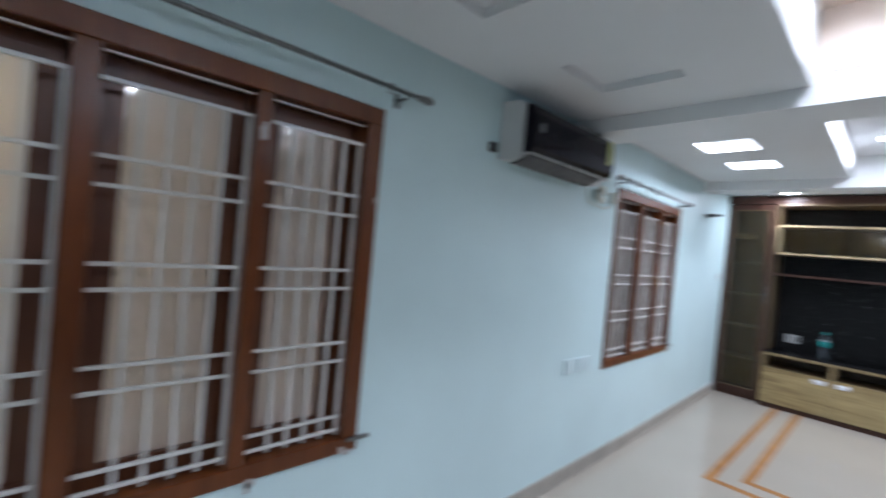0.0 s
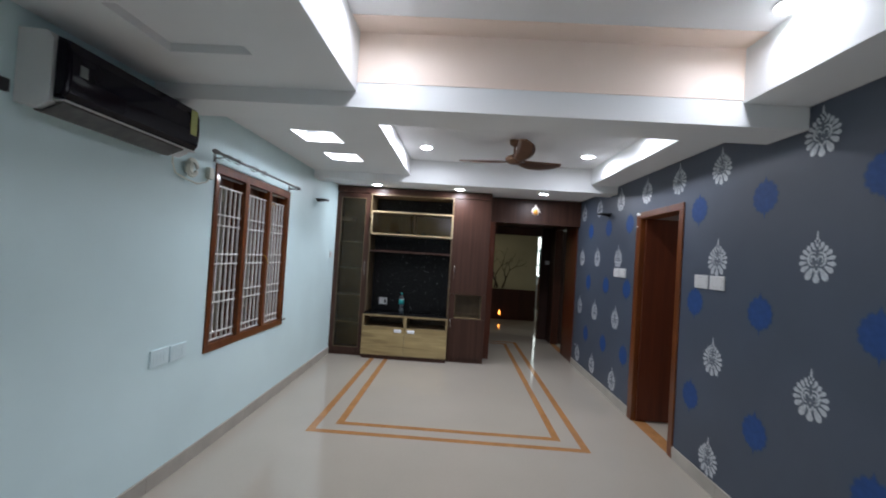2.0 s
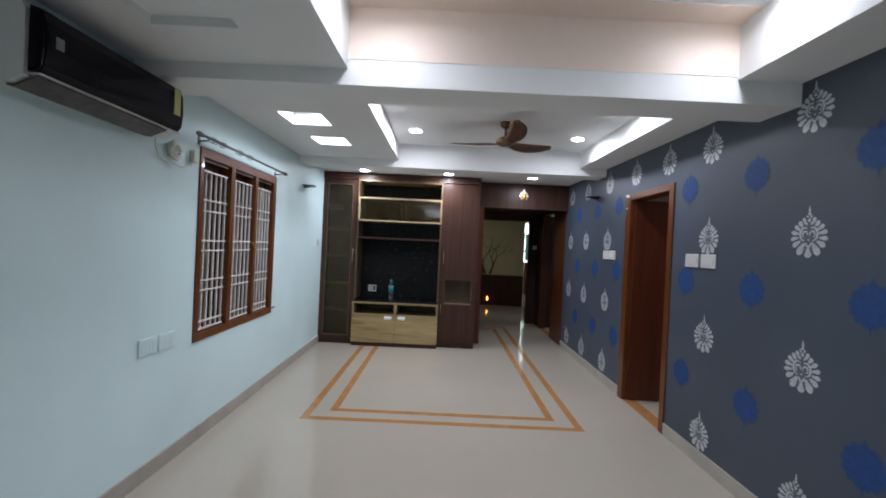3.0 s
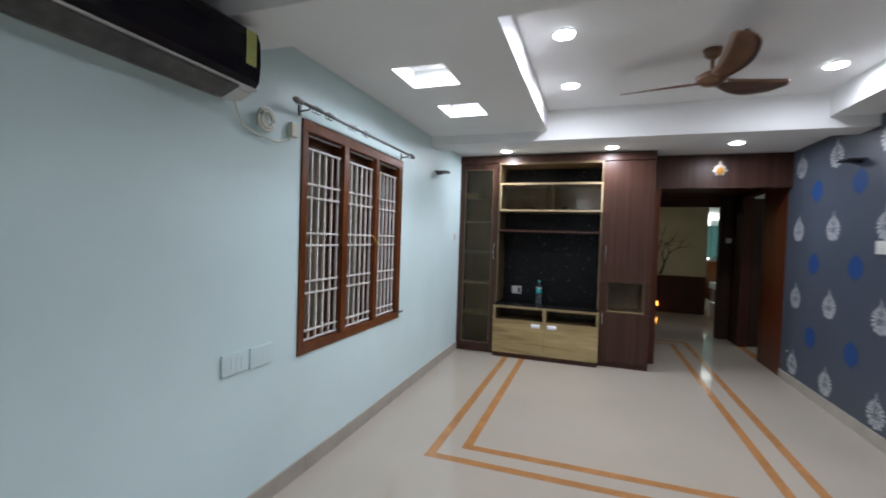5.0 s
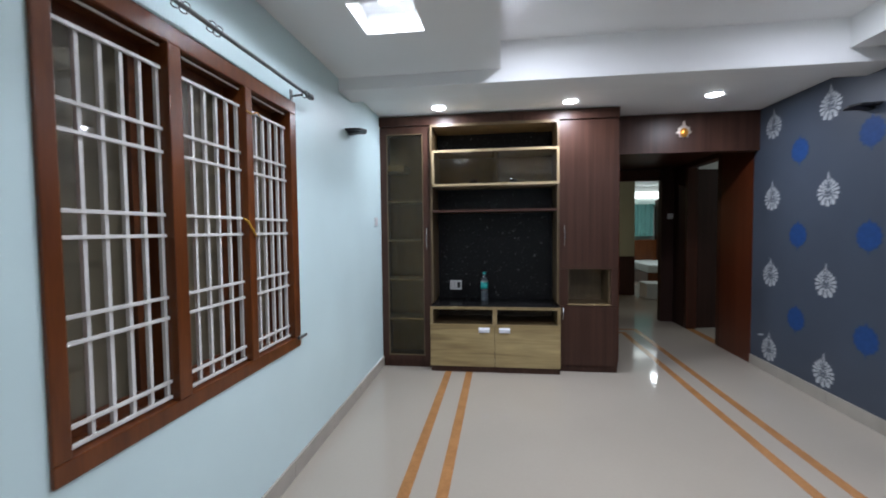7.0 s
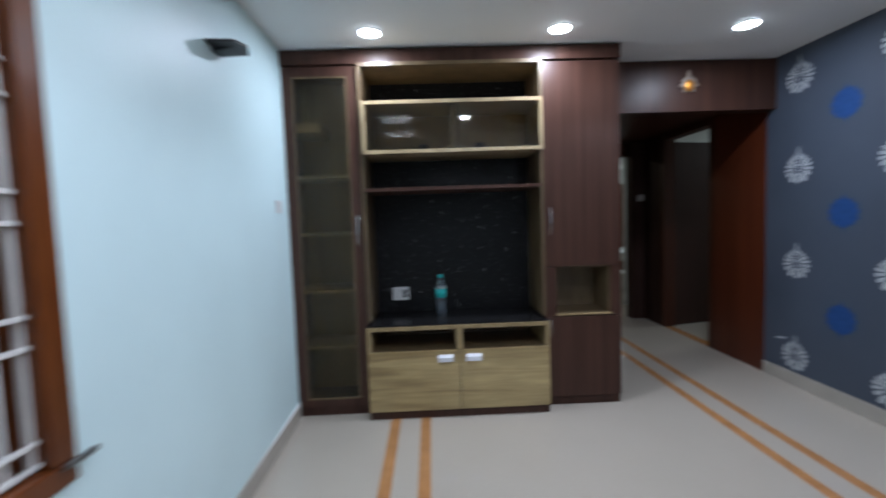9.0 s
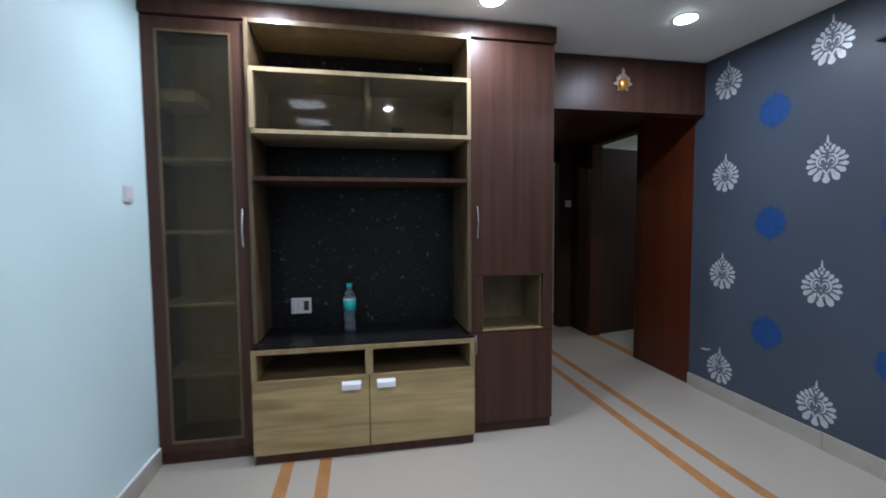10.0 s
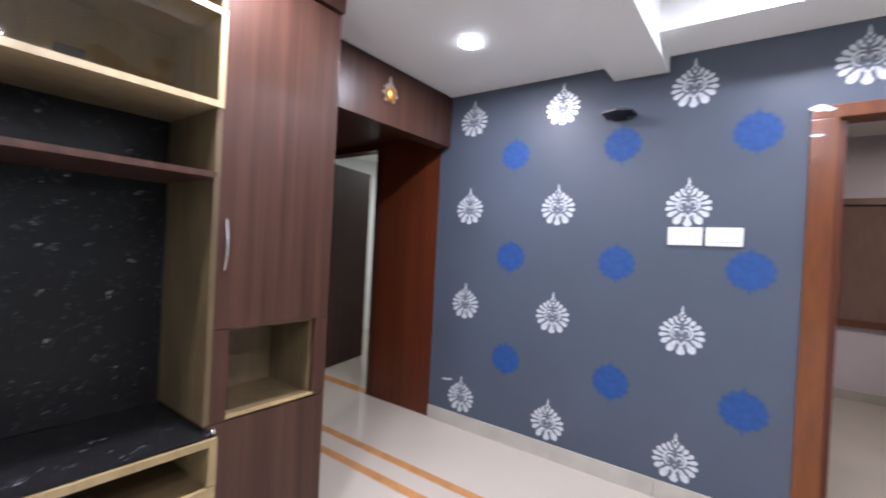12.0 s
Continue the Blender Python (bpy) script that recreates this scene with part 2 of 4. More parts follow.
def tube(bm, pts, r, n=8):
    pts = [Vector(p) for p in pts]
    rings = []
    for i, p in enumerate(pts):
        d = (pts[min(i + 1, len(pts) - 1)] - pts[max(i - 1, 0)]).normalized()
        up = Vector((0, 0, 1)) if abs(d.z) < 0.9 else Vector((1, 0, 0))
        a = d.cross(up).normalized()
        b = d.cross(a).normalized()
        rings.append([bm.verts.new(p + r * (math.cos(2 * math.pi * k / n) * a + math.sin(2 * math.pi * k / n) * b)) for k in range(n)])
    for a, b in zip(rings, rings[1:]):
        for k in range(n):
            bm.faces.new((a[k], a[(k + 1) % n], b[(k + 1) % n], b[k]))
    bm.faces.new(rings[0][::-1])
    bm.faces.new(rings[-1])
    bmesh.ops.recalc_face_normals(bm, faces=bm.faces)
    return bm


def prism(bm, outline, plane, d0, d1):
    """An outline of (u, v) points pushed out from d0 to d1; plane: 'xz' (along y), 'yz' (along x) or 'xy' (along z)."""
    def at(u, v, d):
        return {"xz": (u, d, v), "yz": (d, u, v), "xy": (u, v, d)}[plane]
    a = [bm.verts.new(at(u, v, d0)) for u, v in outline]
    b = [bm.verts.new(at(u, v, d1)) for u, v in outline]
    k = len(a)
    bm.faces.new(a)
    bm.faces.new(b[::-1])
    for i in range(k):
        bm.faces.new((a[i], b[i], b[(i + 1) % k], a[(i + 1) % k]))
    bmesh.ops.recalc_face_normals(bm, faces=bm.faces)
    return bm


def root_location(ob):
    while ob.parent:
        ob = ob.parent
    return ob.location


def thing(name, at, label, category, group=""):
    return tagged(_placed(new(name), at), label, category, group)


def _placed(ob, at):
    ob.location = at
    return ob


def part(name, bm, mat, parent=None, label="", kind="", smooth=False):
    if parent:
        bmesh.ops.translate(bm, verts=bm.verts, vec=-Vector(root_location(parent)))
    me = bpy.data.meshes.new(name)
    bm.to_mesh(me)
    bm.free()
    me.materials.append(mat)
    if smooth:
        for p in me.polygons:
            p.use_smooth = True
    ob = new(name, me)
    if parent:
        ob.parent = parent
    return tagged(ob, label, kind=kind)


def B(*a, bevel=0.0):
    return box(bmesh.new(), *a, bevel=bevel)


def slab(bm, x0, x1, y0, y1, z0, z1, holes):
    xs = sorted({x0, x1, *[min(max(h[i], x0), x1) for h in holes for i in (0, 1)]})
    ys = sorted({y0, y1, *[min(max(h[i], y0), y1) for h in holes for i in (2, 3)]})
    for a, b in zip(xs, xs[1:]):
        for c, d in zip(ys, ys[1:]):
            mx, my = (a + b) / 2, (c + d) / 2
            if not any(h[0] < mx < h[1] and h[2] < my < h[3] for h in holes):
                box(bm, a, b, c, d, z0, z1)
    bmesh.ops.remove_doubles(bm, verts=bm.verts, dist=0.0001)
    seen = {}
    for f in list(bm.faces):
        key = tuple(round(q, 4) for q in f.calc_center_median()) + (round(f.calc_area(), 5),)
        seen.setdefault(key, []).append(f)
    bmesh.ops.delete(bm, geom=[f for fs in seen.values() if len(fs) > 1 for f in fs], context="FACES_ONLY")
    return bm


def wall(name, axis, face0, face1, a0, a1, z0, z1, openings, mat, extra=()):
    """A wall along x (axis 'x', between y = face0 and face1) or along y, with openings (a0, a1, z0, z1)."""
    bm = bmesh.new()
    cuts = sorted({a0, a1, *extra, *[o[i] for o in openings for i in (0, 1)]})
    for p, q in zip(cuts, cuts[1:]):
        m = (p + q) / 2
        spans, z = [], z0
        for o in sorted((o for o in openings if o[0] < m < o[1]), key=lambda o: o[2]):
            if o[2] > z:
                spans.append((z, o[2]))
            z = o[3]
        if z < z1:
            spans.append((z, z1))
        for s0, s1 in spans:
            if axis == "x":
                box(bm, p, q, face0, face1, s0, s1)
            else:
                box(bm, face0, face1, p, q, s0, s1)
    return part(name, bm, mat, kind="structure")


# ---- floor, walls, ceiling ----
part("floor", B(XN - 0.2, 17, -4, 5.5, -0.15, 0), FLOOR, kind="structure", label="polished cream vitrified tile floor with ochre border bands")
W1 = (0.215, 1.643, 0.69, 2.09)
W2 = (3.802, 5.212, 0.725, 2.112)
wall_n = wall("wall_north", "x", YL, YL + 0.16, XN - 0.2, 7.6, 0, 3.05, [W1, W2], BLUE_PAINT, (4.3, 5.2))
D1 = (4.385, 5.32, 0, 2.115)
wall_s = wall("wall_south", "x", YR - 0.13, YR, XN - 0.2, 7.56, 0, 3.05, [D1], SLATE_PAINT)
wall("wall_west", "y", XN - 0.2, XN, YR, YL, 0, 3.05, [], BLUE_PAINT)
wall("wall_east", "y", XF + 0.02, 7.60, 1.60, 3.98, 0, 3.05, [], BLUE_PAINT)

T1 = (-0.6, 3.14, 0.505, 2.633)
T2 = (3.46, 5.95, 0.47, 2.65)
SQ = [(4.15, 4.515, 3.075, 3.415), (4.94, 5.285, 3.07, 3.40), (2.33, 2.73, 3.03, 3.43), (1.42, 1.80, 3.03, 3.43)]
bm = bmesh.new()
cx = (XN, 7.48, YR, 3.96)
for z0, z1, holes in ((ZC, 2.60, [T1, T2, *SQ]), (2.60, ZT2, [T1, T2]), (ZT2, ZT1, [T1]), (ZT1, 3.0, [])):
    one = slab(bmesh.new(), *cx, z0, z1, holes)
    tmp = bpy.data.meshes.new("tmp")
    one.to_mesh(tmp)
    one.free()
    bm.from_mesh(tmp)
    bpy.data.meshes.remove(tmp)
for hole in SQ[2:]:
    box(bm, *hole, 2.487, 2.60)
box(bm, 3.14, 3.46, YR, 3.96, 2.36, ZC)
one = slab(bmesh.new(), XN, 3.14, 1.5, 3.96, 2.447, ZC, [T1, *SQ])
one.to_mesh(tmp := bpy.data.meshes.new("tmp"))
one.free()
bm.from_mesh(tmp)
bpy.data.meshes.remove(tmp)
box(bm, 5.95, 6.25, YR, 3.96, 2.395, ZC)
part("ceiling", bm, CEIL, kind="structure", label="white gypsum false ceiling with two recessed trays and square coffers")
part("trim", B(2.96, 3.136, T1[2], T1[3], ZT1 - 0.004, ZT1), PEACH, kind="structure", label="peach painted edge of the tray ceiling")
part("trim", B(3.136, 3.14, T1[2], T1[3], 2.485, ZT1), PEACH, kind="structure", label="peach painted beam face in the ceiling tray")

# floor bands
def band(x0, x1, y0, y1):
    part("floor_band", B(x0, x1, y0, y1, 0.0002, 0.0015), BAND, kind="structure", label="ochre stone inlay band in cream floor")


BW = 0.065
YO0, YO1, YI0, YI1 = 0.814, 3.198, 1.018, 2.996
XO, XI = 4.36, 4.555
band(XO, XO + BW, YO0, YO1)
band(XI, XI + BW, YI0, YI1)
band(XO + BW, 7.03, YO1 - BW, YO1)
band(XI + BW, 7.03, YI1 - BW, YI1)
band(XO + BW, 8.95, YO0, YO0 + BW)
band(XI + BW, 8.75, YI0, YI0 + BW)
band(8.95, 8.95 + BW, YO0, 1.45)
band(8.75, 8.75 + BW, YI0, 1.45)
band(4.485, 5.265, YR - 0.13, YR)
band(8.24, 9.12, YR - 0.10, YR)

# skirting
def skirt(name, *a):
    part(name, B(*a, 0, 0.10, bevel=0.002), SKIRT, kind="structure", label="beige stone skirting tile")


for k in range(15):
    xa = XN + 0.6 * k
    if xa < 7.1:
        skirt("baseboard", xa, min(xa + 0.5985, 7.10), YL - 0.012, YL)
for k in range(10):
    skirt("baseboard", 4.385 - 0.6 * (k + 1), 4.385 - 0.6 * k - 0.0015, YR, YR + 0.012)
for k in range(4):
    skirt("baseboard", 5.32 + 0.6 * k, min(5.32 + 0.6 * k + 0.5985, 7.56), YR, YR + 0.012)

# ---- passage and rooms beyond ----
part("passage_ceiling", B(7.60, 9.70, YR, 1.45, 2.25, 2.30), DEEP_WOOD, kind="structure")
part("lintel_panel", B(7.47, 7.60, YR, 1.598, 2.13, 2.515), DARK_WOOD, kind="structure", label="dark walnut laminate lintel over the passage")
part("passage_wall", B(7.56, 8.20, YR - 0.13, YR + 0.002, 0, 2.25), RED_WOOD, kind="structure", label="reddish teak panelled passage side")
part("passage_wall", B(9.16, 9.56, YR - 0.13, YR, 0, 2.25), LEAF, kind="structure")
part("passage_wall", B(7.482, 9.60, 1.45, 1.598, 0, 2.25), RED_WOOD, kind="structure")
part("passage_wall", B(9.60, 9.70, 1.27, 1.498, 0, 2.20), DEEP_WOOD, kind="structure")
part("passage_wall", B(9.56, 9.70, YR, 0.315, 0, 2.25), LEAF, kind="structure")
part("passage_wall", B(9.60, 9.70, 0.315, 1.27, 2.08, 2.25), DEEP_WOOD, kind="structure")
part("passage_ceiling", B(7.60, 9.70, YR, 1.598, 2.30, 2.6), CEIL, kind="structure")
part("passage_wall", B(7.56, 9.7, YR - 0.13, YR, 2.25, 3.0), CEIL, kind="structure")

# side room behind the passage door
part("side_room_wall", B(7.35, 7.40, -3.2, YR - 0.13, 0, 2.7), ROOM_WHITE, kind="structure")
part("side_room_wall", B(10.4, 10.45, -3.2, YR - 0.13, 0, 2.7), ROOM_WHITE, kind="structure")
part("side_room_wall", B(7.35, 10.45, -3.25, -3.2, 0, 2.7), ROOM_WHITE, kind="structure")
part("side_room_ceiling", B(7.35, 10.45, -3.25, YR - 0.13, 2.7, 2.75), CEIL, kind="structure")
# bedroom behind the near door
part("bedroom_wall", B(2.0, 7.3, -3.25, -3.2, 0, 2.7), ROOM_PAINT, kind="structure")
part("bedroom_wall", B(2.0, 2.05, -3.2, YR - 0.13, 0, 2.7), ROOM_PAINT, kind="structure")
part("bedroom_wall", B(7.25, 7.30, -3.2, YR - 0.13, 0, 2.7), ROOM_PAINT, kind="structure")
part("bedroom_ceiling", B(2.0, 7.3, -3.25, YR - 0.13, 2.7, 2.75), CEIL, kind="structure")
# dining hall
part("hall_wall", B(12.20, 12.32, -0.085, 3.5, 0.80, 2.6), BEIGE, kind="structure", label="beige wall with a dark painted tree")
part("hall_wainscot", B(12.17, 12.32, -0.085, 3.5, 0, 0.80), DEEP_WOOD, kind="structure")
part("hall_wall", B(9.7, 12.32, 3.5, 3.6, 0, 2.6), BEIGE, kind="structure")
part("hall_wall", B(9.60, 9.70, 1.50, 3.5, 0, 2.6), BEIGE, kind="structure")
part("hall_ceiling", B(9.70, 16.2, -3.2, 3.6, 2.6, 2.65), CEIL, kind="structure")
part("hall_wall", B(16.1, 16.2, -3.2, 1.0, 0, 2.6), ROOM_WHITE, kind="structure")
part("hall_wall", B(10.45, 16.2, -3.3, -3.2, 0, 2.6), ROOM_WHITE, kind="structure")
part("hall_wall", B(12.32, 16.2, 0.9, 1.0, 0, 2.6), ROOM_WHITE, kind="structure")


# ---- windows ----
def window(name, x0, x1, z0, z1, glazing):
    """Three lights with sashes behind a grille: rails at nine heights, five uprights a light."""
    w = thing(name, ((x0 + x1) / 2, YL, z0), "polished teak three-light window with white enamel safety grille", "window")
    w["kind"] = "structure"
    F, y0, y1 = 0.06, YL - 0.012, YL + 0.14
    S = 0.068 if x0 < 1 else 0.05
    zb, zt = z0 + F, z1 - 0.07
    zr = z0 + (0.014 if x0 < 1 else 0.0)
    top = zr + 1.230
    edges = [(x1 - 1.358, x1 - 0.968), (x1 - 0.905, x1 - 0.502), (x1 - 0.448, x1 - 0.072)]
    for a in ((x0, x1, zt, z1), (x0, x1, z0, zb), (x0, edges[0][0], zb, zt), (edges[2][1], x1, zb, zt)):
        part("window_frame", B(a[0], a[1], y0, y1, a[2], a[3], bevel=0.005), TEAK, w)
    for (_, m0), (m1, _) in zip(edges, edges[1:]):
        part("mullion", B(m0, m1, y0, y1, zb, zt, bevel=0.005), TEAK, w)
    for a, b in edges:
        s = bmesh.new()
        for q in ((a, b, zt - S, zt), (a, b, zb, zb + S), (a, a + S, zb + S, zt - S), (b - S, b, zb + S, zt - S)):
            box(s, q[0], q[1], YL + 0.098, YL + 0.136, q[2], q[3], bevel=0.003)
        sash = part("sash", s, TEAK_DARK, w)
        part("pane", B(a + S, b - S, YL + 0.114, YL + 0.119, zb + S, zt - S), glazing, sash)
        for z, q in [(top, 0.006), (zt - 0.012, 0.003)] + [(zr + k, 0.006) for k in (0.075, 0.130, 0.358, 0.431, 0.649, 0.722, 0.940, 1.020)]:
            part("grille_bar", B(a + 0.002, b - 0.002, YL + 0.016, YL + 0.026, z - q, z + q, bevel=0.0015), GREY_BAR, w)
        for k in range(5):
            x = b - 0.008 - 0.0715 * (4 - k) * (b - a) / 0.39
            part("grille_bar", B(x - 0.0068, x + 0.0068, YL + 0.026, YL + 0.040, zb + 0.004, top + 0.004, bevel=0.0015), GREY_BAR, w)
    part("window_latch", B(x1 - 0.05, x1 + 0.05, YL - 0.028, YL - 0.014, z0 + 0.045, z0 + 0.06, bevel=0.003), STEEL, w)
    return w


window("window_1", *W1, PANE_PALE)
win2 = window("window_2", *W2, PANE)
part("balcony_wall", B(-2, 8, 5.2, 5.3, 0, 3.0), OUT, kind="structure")
part("balcony_ceiling", B(-2, 8, YL + 0.16, 5.3, 2.9, 3.0), OUT, kind="structure")


# ---- doors ----
def door_frame(name, x0, x1, z1, y0, y1, mat, label, far=0.075):
    d = thing(name, ((x0 + x1) / 2, (y0 + y1) / 2, 0), label, "door")
    d["kind"] = "structure"
    part("door_jamb", B(x0, x0 + 0.075, y0, y1, 0, z1 - 0.062, bevel=0.004), mat, d)
    part("door_jamb", B(x1 - far, x1, y0, y1, 0, z1 - 0.062, bevel=0.004), mat, d)
    part("door_head", B(x0, x1, y0, y1, z1 - 0.062, z1, bevel=0.004), mat, d)
    return d


d1 = door_frame("door_1", 4.385, 5.32, 2.115, YR - 0.14, YR + 0.012, TEAK, "polished teak door frame with its dark leaf standing open", 0.105)
part("door_leaf", B(5.185, 5.223, YR - 0.035 - 0.84, YR - 0.035, 0.012, 2.05, bevel=0.003), RED_WOOD, d1)
d2 = door_frame("door_2", 8.20, 9.16, 2.25, YR - 0.13, YR + 0.004, DEEP_WOOD, "dark wood door frame with a charcoal leaf standing open")
part("door_leaf", prism(bmesh.new(), [(9.10, 0.012), (9.138, 0.012), (9.303, -0.705), (9.265, -0.715)], "xy", 0.012, 2.165), LEAF, d2)


rng = random.Random(11)
t = thing("paint_marks", (1.2, YL - 0.012, 0.68), "white paint splashes along the lower teak window frame", "stain")
for sx, sz, sa, sb in ((1.60, 0.690, 0.022, 0.010), (1.575, 0.702, 0.012, 0.016), (1.22, 0.684, 0.020, 0.018), (1.21, 0.668, 0.010, 0.020), (0.735, 0.680, 0.016, 0.010), (1.168, 1.885, 0.016, 0.030), (1.63, 1.72, 0.006, 0.014)):
    lobes = [1 + rng.uniform(-0.35, 0.35) for k in range(12)]
    part("mark", prism(bmesh.new(), [(sx + sa * g * math.cos(math.tau * k / 12), sz + sb * g * math.sin(math.tau * k / 12)) for k, g in enumerate(lobes)], "xz", YL - 0.0128, YL - 0.0121), CHALK, t)

# ---- wall stencils ----
def ellipse(bm, cx, cz, a, b, turn, d0, d1, n=8, tip=1.0):
    pts = []
    for k in range(n):
        t = 2 * math.pi * k / n
        u, v = a * math.cos(t), b * math.sin(t)
        if u < 0:
            v *= tip
        pts.append((cx + u * math.cos(turn) - v * math.sin(turn), cz + u * math.sin(turn) + v * math.cos(turn)))
    prism(bm, pts, "xz", d0, d1)


def silver_motif():
    bm = bmesh.new()
    c = -0.018
    lay = [(-90, 0.090, 0.026, 0.021), (-57, 0.084, 0.036, 0.020), (-123, 0.084, 0.036, 0.020), (-29, 0.086, 0.028, 0.015), (-151, 0.086, 0.028, 0.015),
           (-8, 0.089, 0.026, 0.012), (-172, 0.089, 0.026, 0.012), (12, 0.088, 0.025, 0.012), (168, 0.088, 0.025, 0.012), (32, 0.084, 0.023, 0.012), (148, 0.084, 0.023, 0.012),
           (52, 0.082, 0.020, 0.012), (128, 0.082, 0.020, 0.012), (70, 0.088, 0.018, 0.011), (110, 0.088, 0.018, 0.011)]
    for ang, r, a, b in lay:
        t = math.radians(ang)
        ellipse(bm, r * math.cos(t), c + r * math.sin(t) * 0.98, a * 1.05, b * 1.12, t, 0, 0.0012, 10, 0.6)
    for side in (-1, 1):
        for cx_, cz_, rad, wid, a0, a1 in ((0.024, c + 0.010, 0.030, 0.0065, -95, 120), (0.022, c + 0.008, 0.0155, 0.004, -60, 200)):
            arc = [math.radians(a0 + (a1 - a0) * k / 13) for k in range(14)]
            w = [0.0015 + wid * math.sin(math.pi * k / 13) * 0.8 for k in range(14)]
            out = [(cx_ + (rad + v) * math.cos(q), cz_ + (rad * 1.15 + v) * math.sin(q)) for q, v in zip(arc, w)]
            inn = [(cx_ + (rad - v) * math.cos(q), cz_ + (rad * 1.15 - v) * math.sin(q)) for q, v in zip(arc, w)]
            for k in range(13):
                prism(bm, [(side * u, v) for u, v in (out[k], out[k + 1], inn[k + 1], inn[k])], "xz", 0, 0.0012)
        ellipse(bm, side * 0.013, c - 0.046, 0.014, 0.0055, math.radians(60) if side > 0 else math.radians(120), 0, 0.0012, 8)
        ellipse(bm, side * 0.017, 0.048, 0.011, 0.006, math.radians(50) if side > 0 else math.radians(130), 0, 0.0012, 8)
        ellipse(bm, side * 0.012, 0.085, 0.010, 0.0055, math.radians(60) if side > 0 else math.radians(120), 0, 0.0012, 8)
    for z, r in ((c - 0.058, 0.010), (c - 0.020, 0.006), (0.066, 0.011), (0.100, 0.010), (0.115, 0.008), (0.127, 0.006), (0.136, 0.0035)):
        ellipse(bm, 0, z, r * 0.9, r * 0.9, 0, 0, 0.0012, 8)
    return bm


def blue_motif(size=0.96, thick=0.0012):
    bm = bmesh.new()
    pts = []
    n = 132
    for k in range(n):
        t = 2 * math.pi * k / n
        lobes = abs(math.sin(6.5 * (t - math.pi / 2) + math.pi / 2)) ** 0.5
        r = (0.090 + 0.016 * lobes) * (1.0 if math.sin(t) > -0.3 else 1.0 - 0.12 * (-math.sin(t) - 0.3))
        x, z = r * 1.02 * math.cos(t), r * math.sin(t)
        pts.append((x, z))
    prism(bm, [(size * u, size * v) for u, v in pts], "xz", 0, thick)
    prism(bm, [(-0.010 * size, -0.085), (0, -0.132 * size), (0.010 * size, -0.085)], "xz", 0, thick - 0.0001)
    prism(bm, [(-0.016 * size, 0.095 * size), (0, 0.128 * size), (0.016 * size, 0.095 * size)], "xz", 0, thick - 0.0001)
    return bm


def stencils(name, bm, mat, places, label):
    me = bpy.data.meshes.new(name)
    bm.to_mesh(me)
    bm.free()
    me.materials.append(mat)
    for x, z in places:
        ob = new(name, me)
        ob.location = (x, YR + 0.0004, z)
        ob.parent = wall_s
        tagged(ob, label)


ROWS_W = (2.325, 1.665, 0.955, 0.25)
white_at = [(x, z - (0.015 if x < 4 else 0)) for x in (7.26, 6.57, 5.82, 3.905, 3.05, 2.26) for z in ROWS_W] + [(5.13, 2.325), (4.50, 2.325)]
wash = bmesh.new()
prism(wash, [((0.080 + 0.006 * math.cos(15 * q)) * math.cos(q), -0.018 + (0.078 + 0.006 * math.cos(15 * q)) * math.sin(q)) for q in [2 * math.pi * k / 90 for k in range(90)]], "xz", 0, 0.0005)
stencils("stencil_wash", wash, WASH, white_at, "thin worn silver wash inside a stencil")
blue_at = [(x, z) for x in (6.90, 6.185, 5.525, 4.17, 3.45, 2.70) for z in (2.02, 1.305, 0.585)]
stencils("silver_stencil", silver_motif(), SILVER_PAINT, white_at, "silver white damask stencil on slate wall")
stencils("blue_stencil", blue_motif(), ROYAL_PAINT, blue_at, "royal blue flower stencil on slate wall")

stencils("stencil_overspray", blue_motif(1.06, 0.0006), OVERSPRAY, blue_at, "faint blue overspray round a flower stencil")

# ---- display unit ----
UF, UB = 7.10, 7.46
YA, YB, YC, YD = 3.855, 3.338, 2.103, 1.555
t = thing("glass_display_cabinet", ((UF + UB) / 2, (YA + YB) / 2, 0), "tall dark walnut cabinet with a tinted glass door and empty shelves", "cabinet")
bm = bmesh.new()
box(bm, UF + 0.02, UB, YA - 0.02, YA, 0.06, 2.41)
box(bm, UF + 0.02, UB, YB, YB + 0.02, 0.06, 2.41)
box(bm, UF + 0.03, UB, YB + 0.02, YA - 0.02, 0.06, 0.08)
box(bm, UF + 0.03, UB, YB + 0.02, YA - 0.02, 2.39, 2.41)
part("cabinet_body", bm, DARK_WOOD, t)
part("back_panel", B(UB - 0.012, UB - 0.002, YB + 0.02, YA - 0.02, 0.08, 2.39), EDGE_WOOD, t)
part("plinth", B(UF + 0.02, UB, YB, YA, 0, 0.06), DARK_WOOD, t)
part("box_shelf", B(7.16, UB - 0.012, 3.62, YA - 0.021, 1.985, 2.05, bevel=0.002), OAK_V, t)
for z in (0.47, 0.87, 1.27, 1.67):
    part("shelf", B(UF + 0.04, UB - 0.012, YB + 0.021, YA - 0.021, z, z + 0.018, bevel=0.002), OAK_V, t)
bm = bmesh.new()
G = (3.415, 3.785, 0.12, 2.34)
box(bm, UF, UF + 0.02, G[1], YA, 0.065, 2.405)
box(bm, UF, UF + 0.02, YB + 0.003, G[0], 0.065, 2.405)
box(bm, UF, UF + 0.02, G[0], G[1], 0.065, G[2])
box(bm, UF, UF + 0.02, G[0], G[1], G[3], 2.405)
dr = part("door", bm, DARK_WOOD, t)
part("door_glass", B(UF + 0.008, UF + 0.013, G[0], G[1], G[2], G[3]), FROST, dr)
bm = bmesh.new()
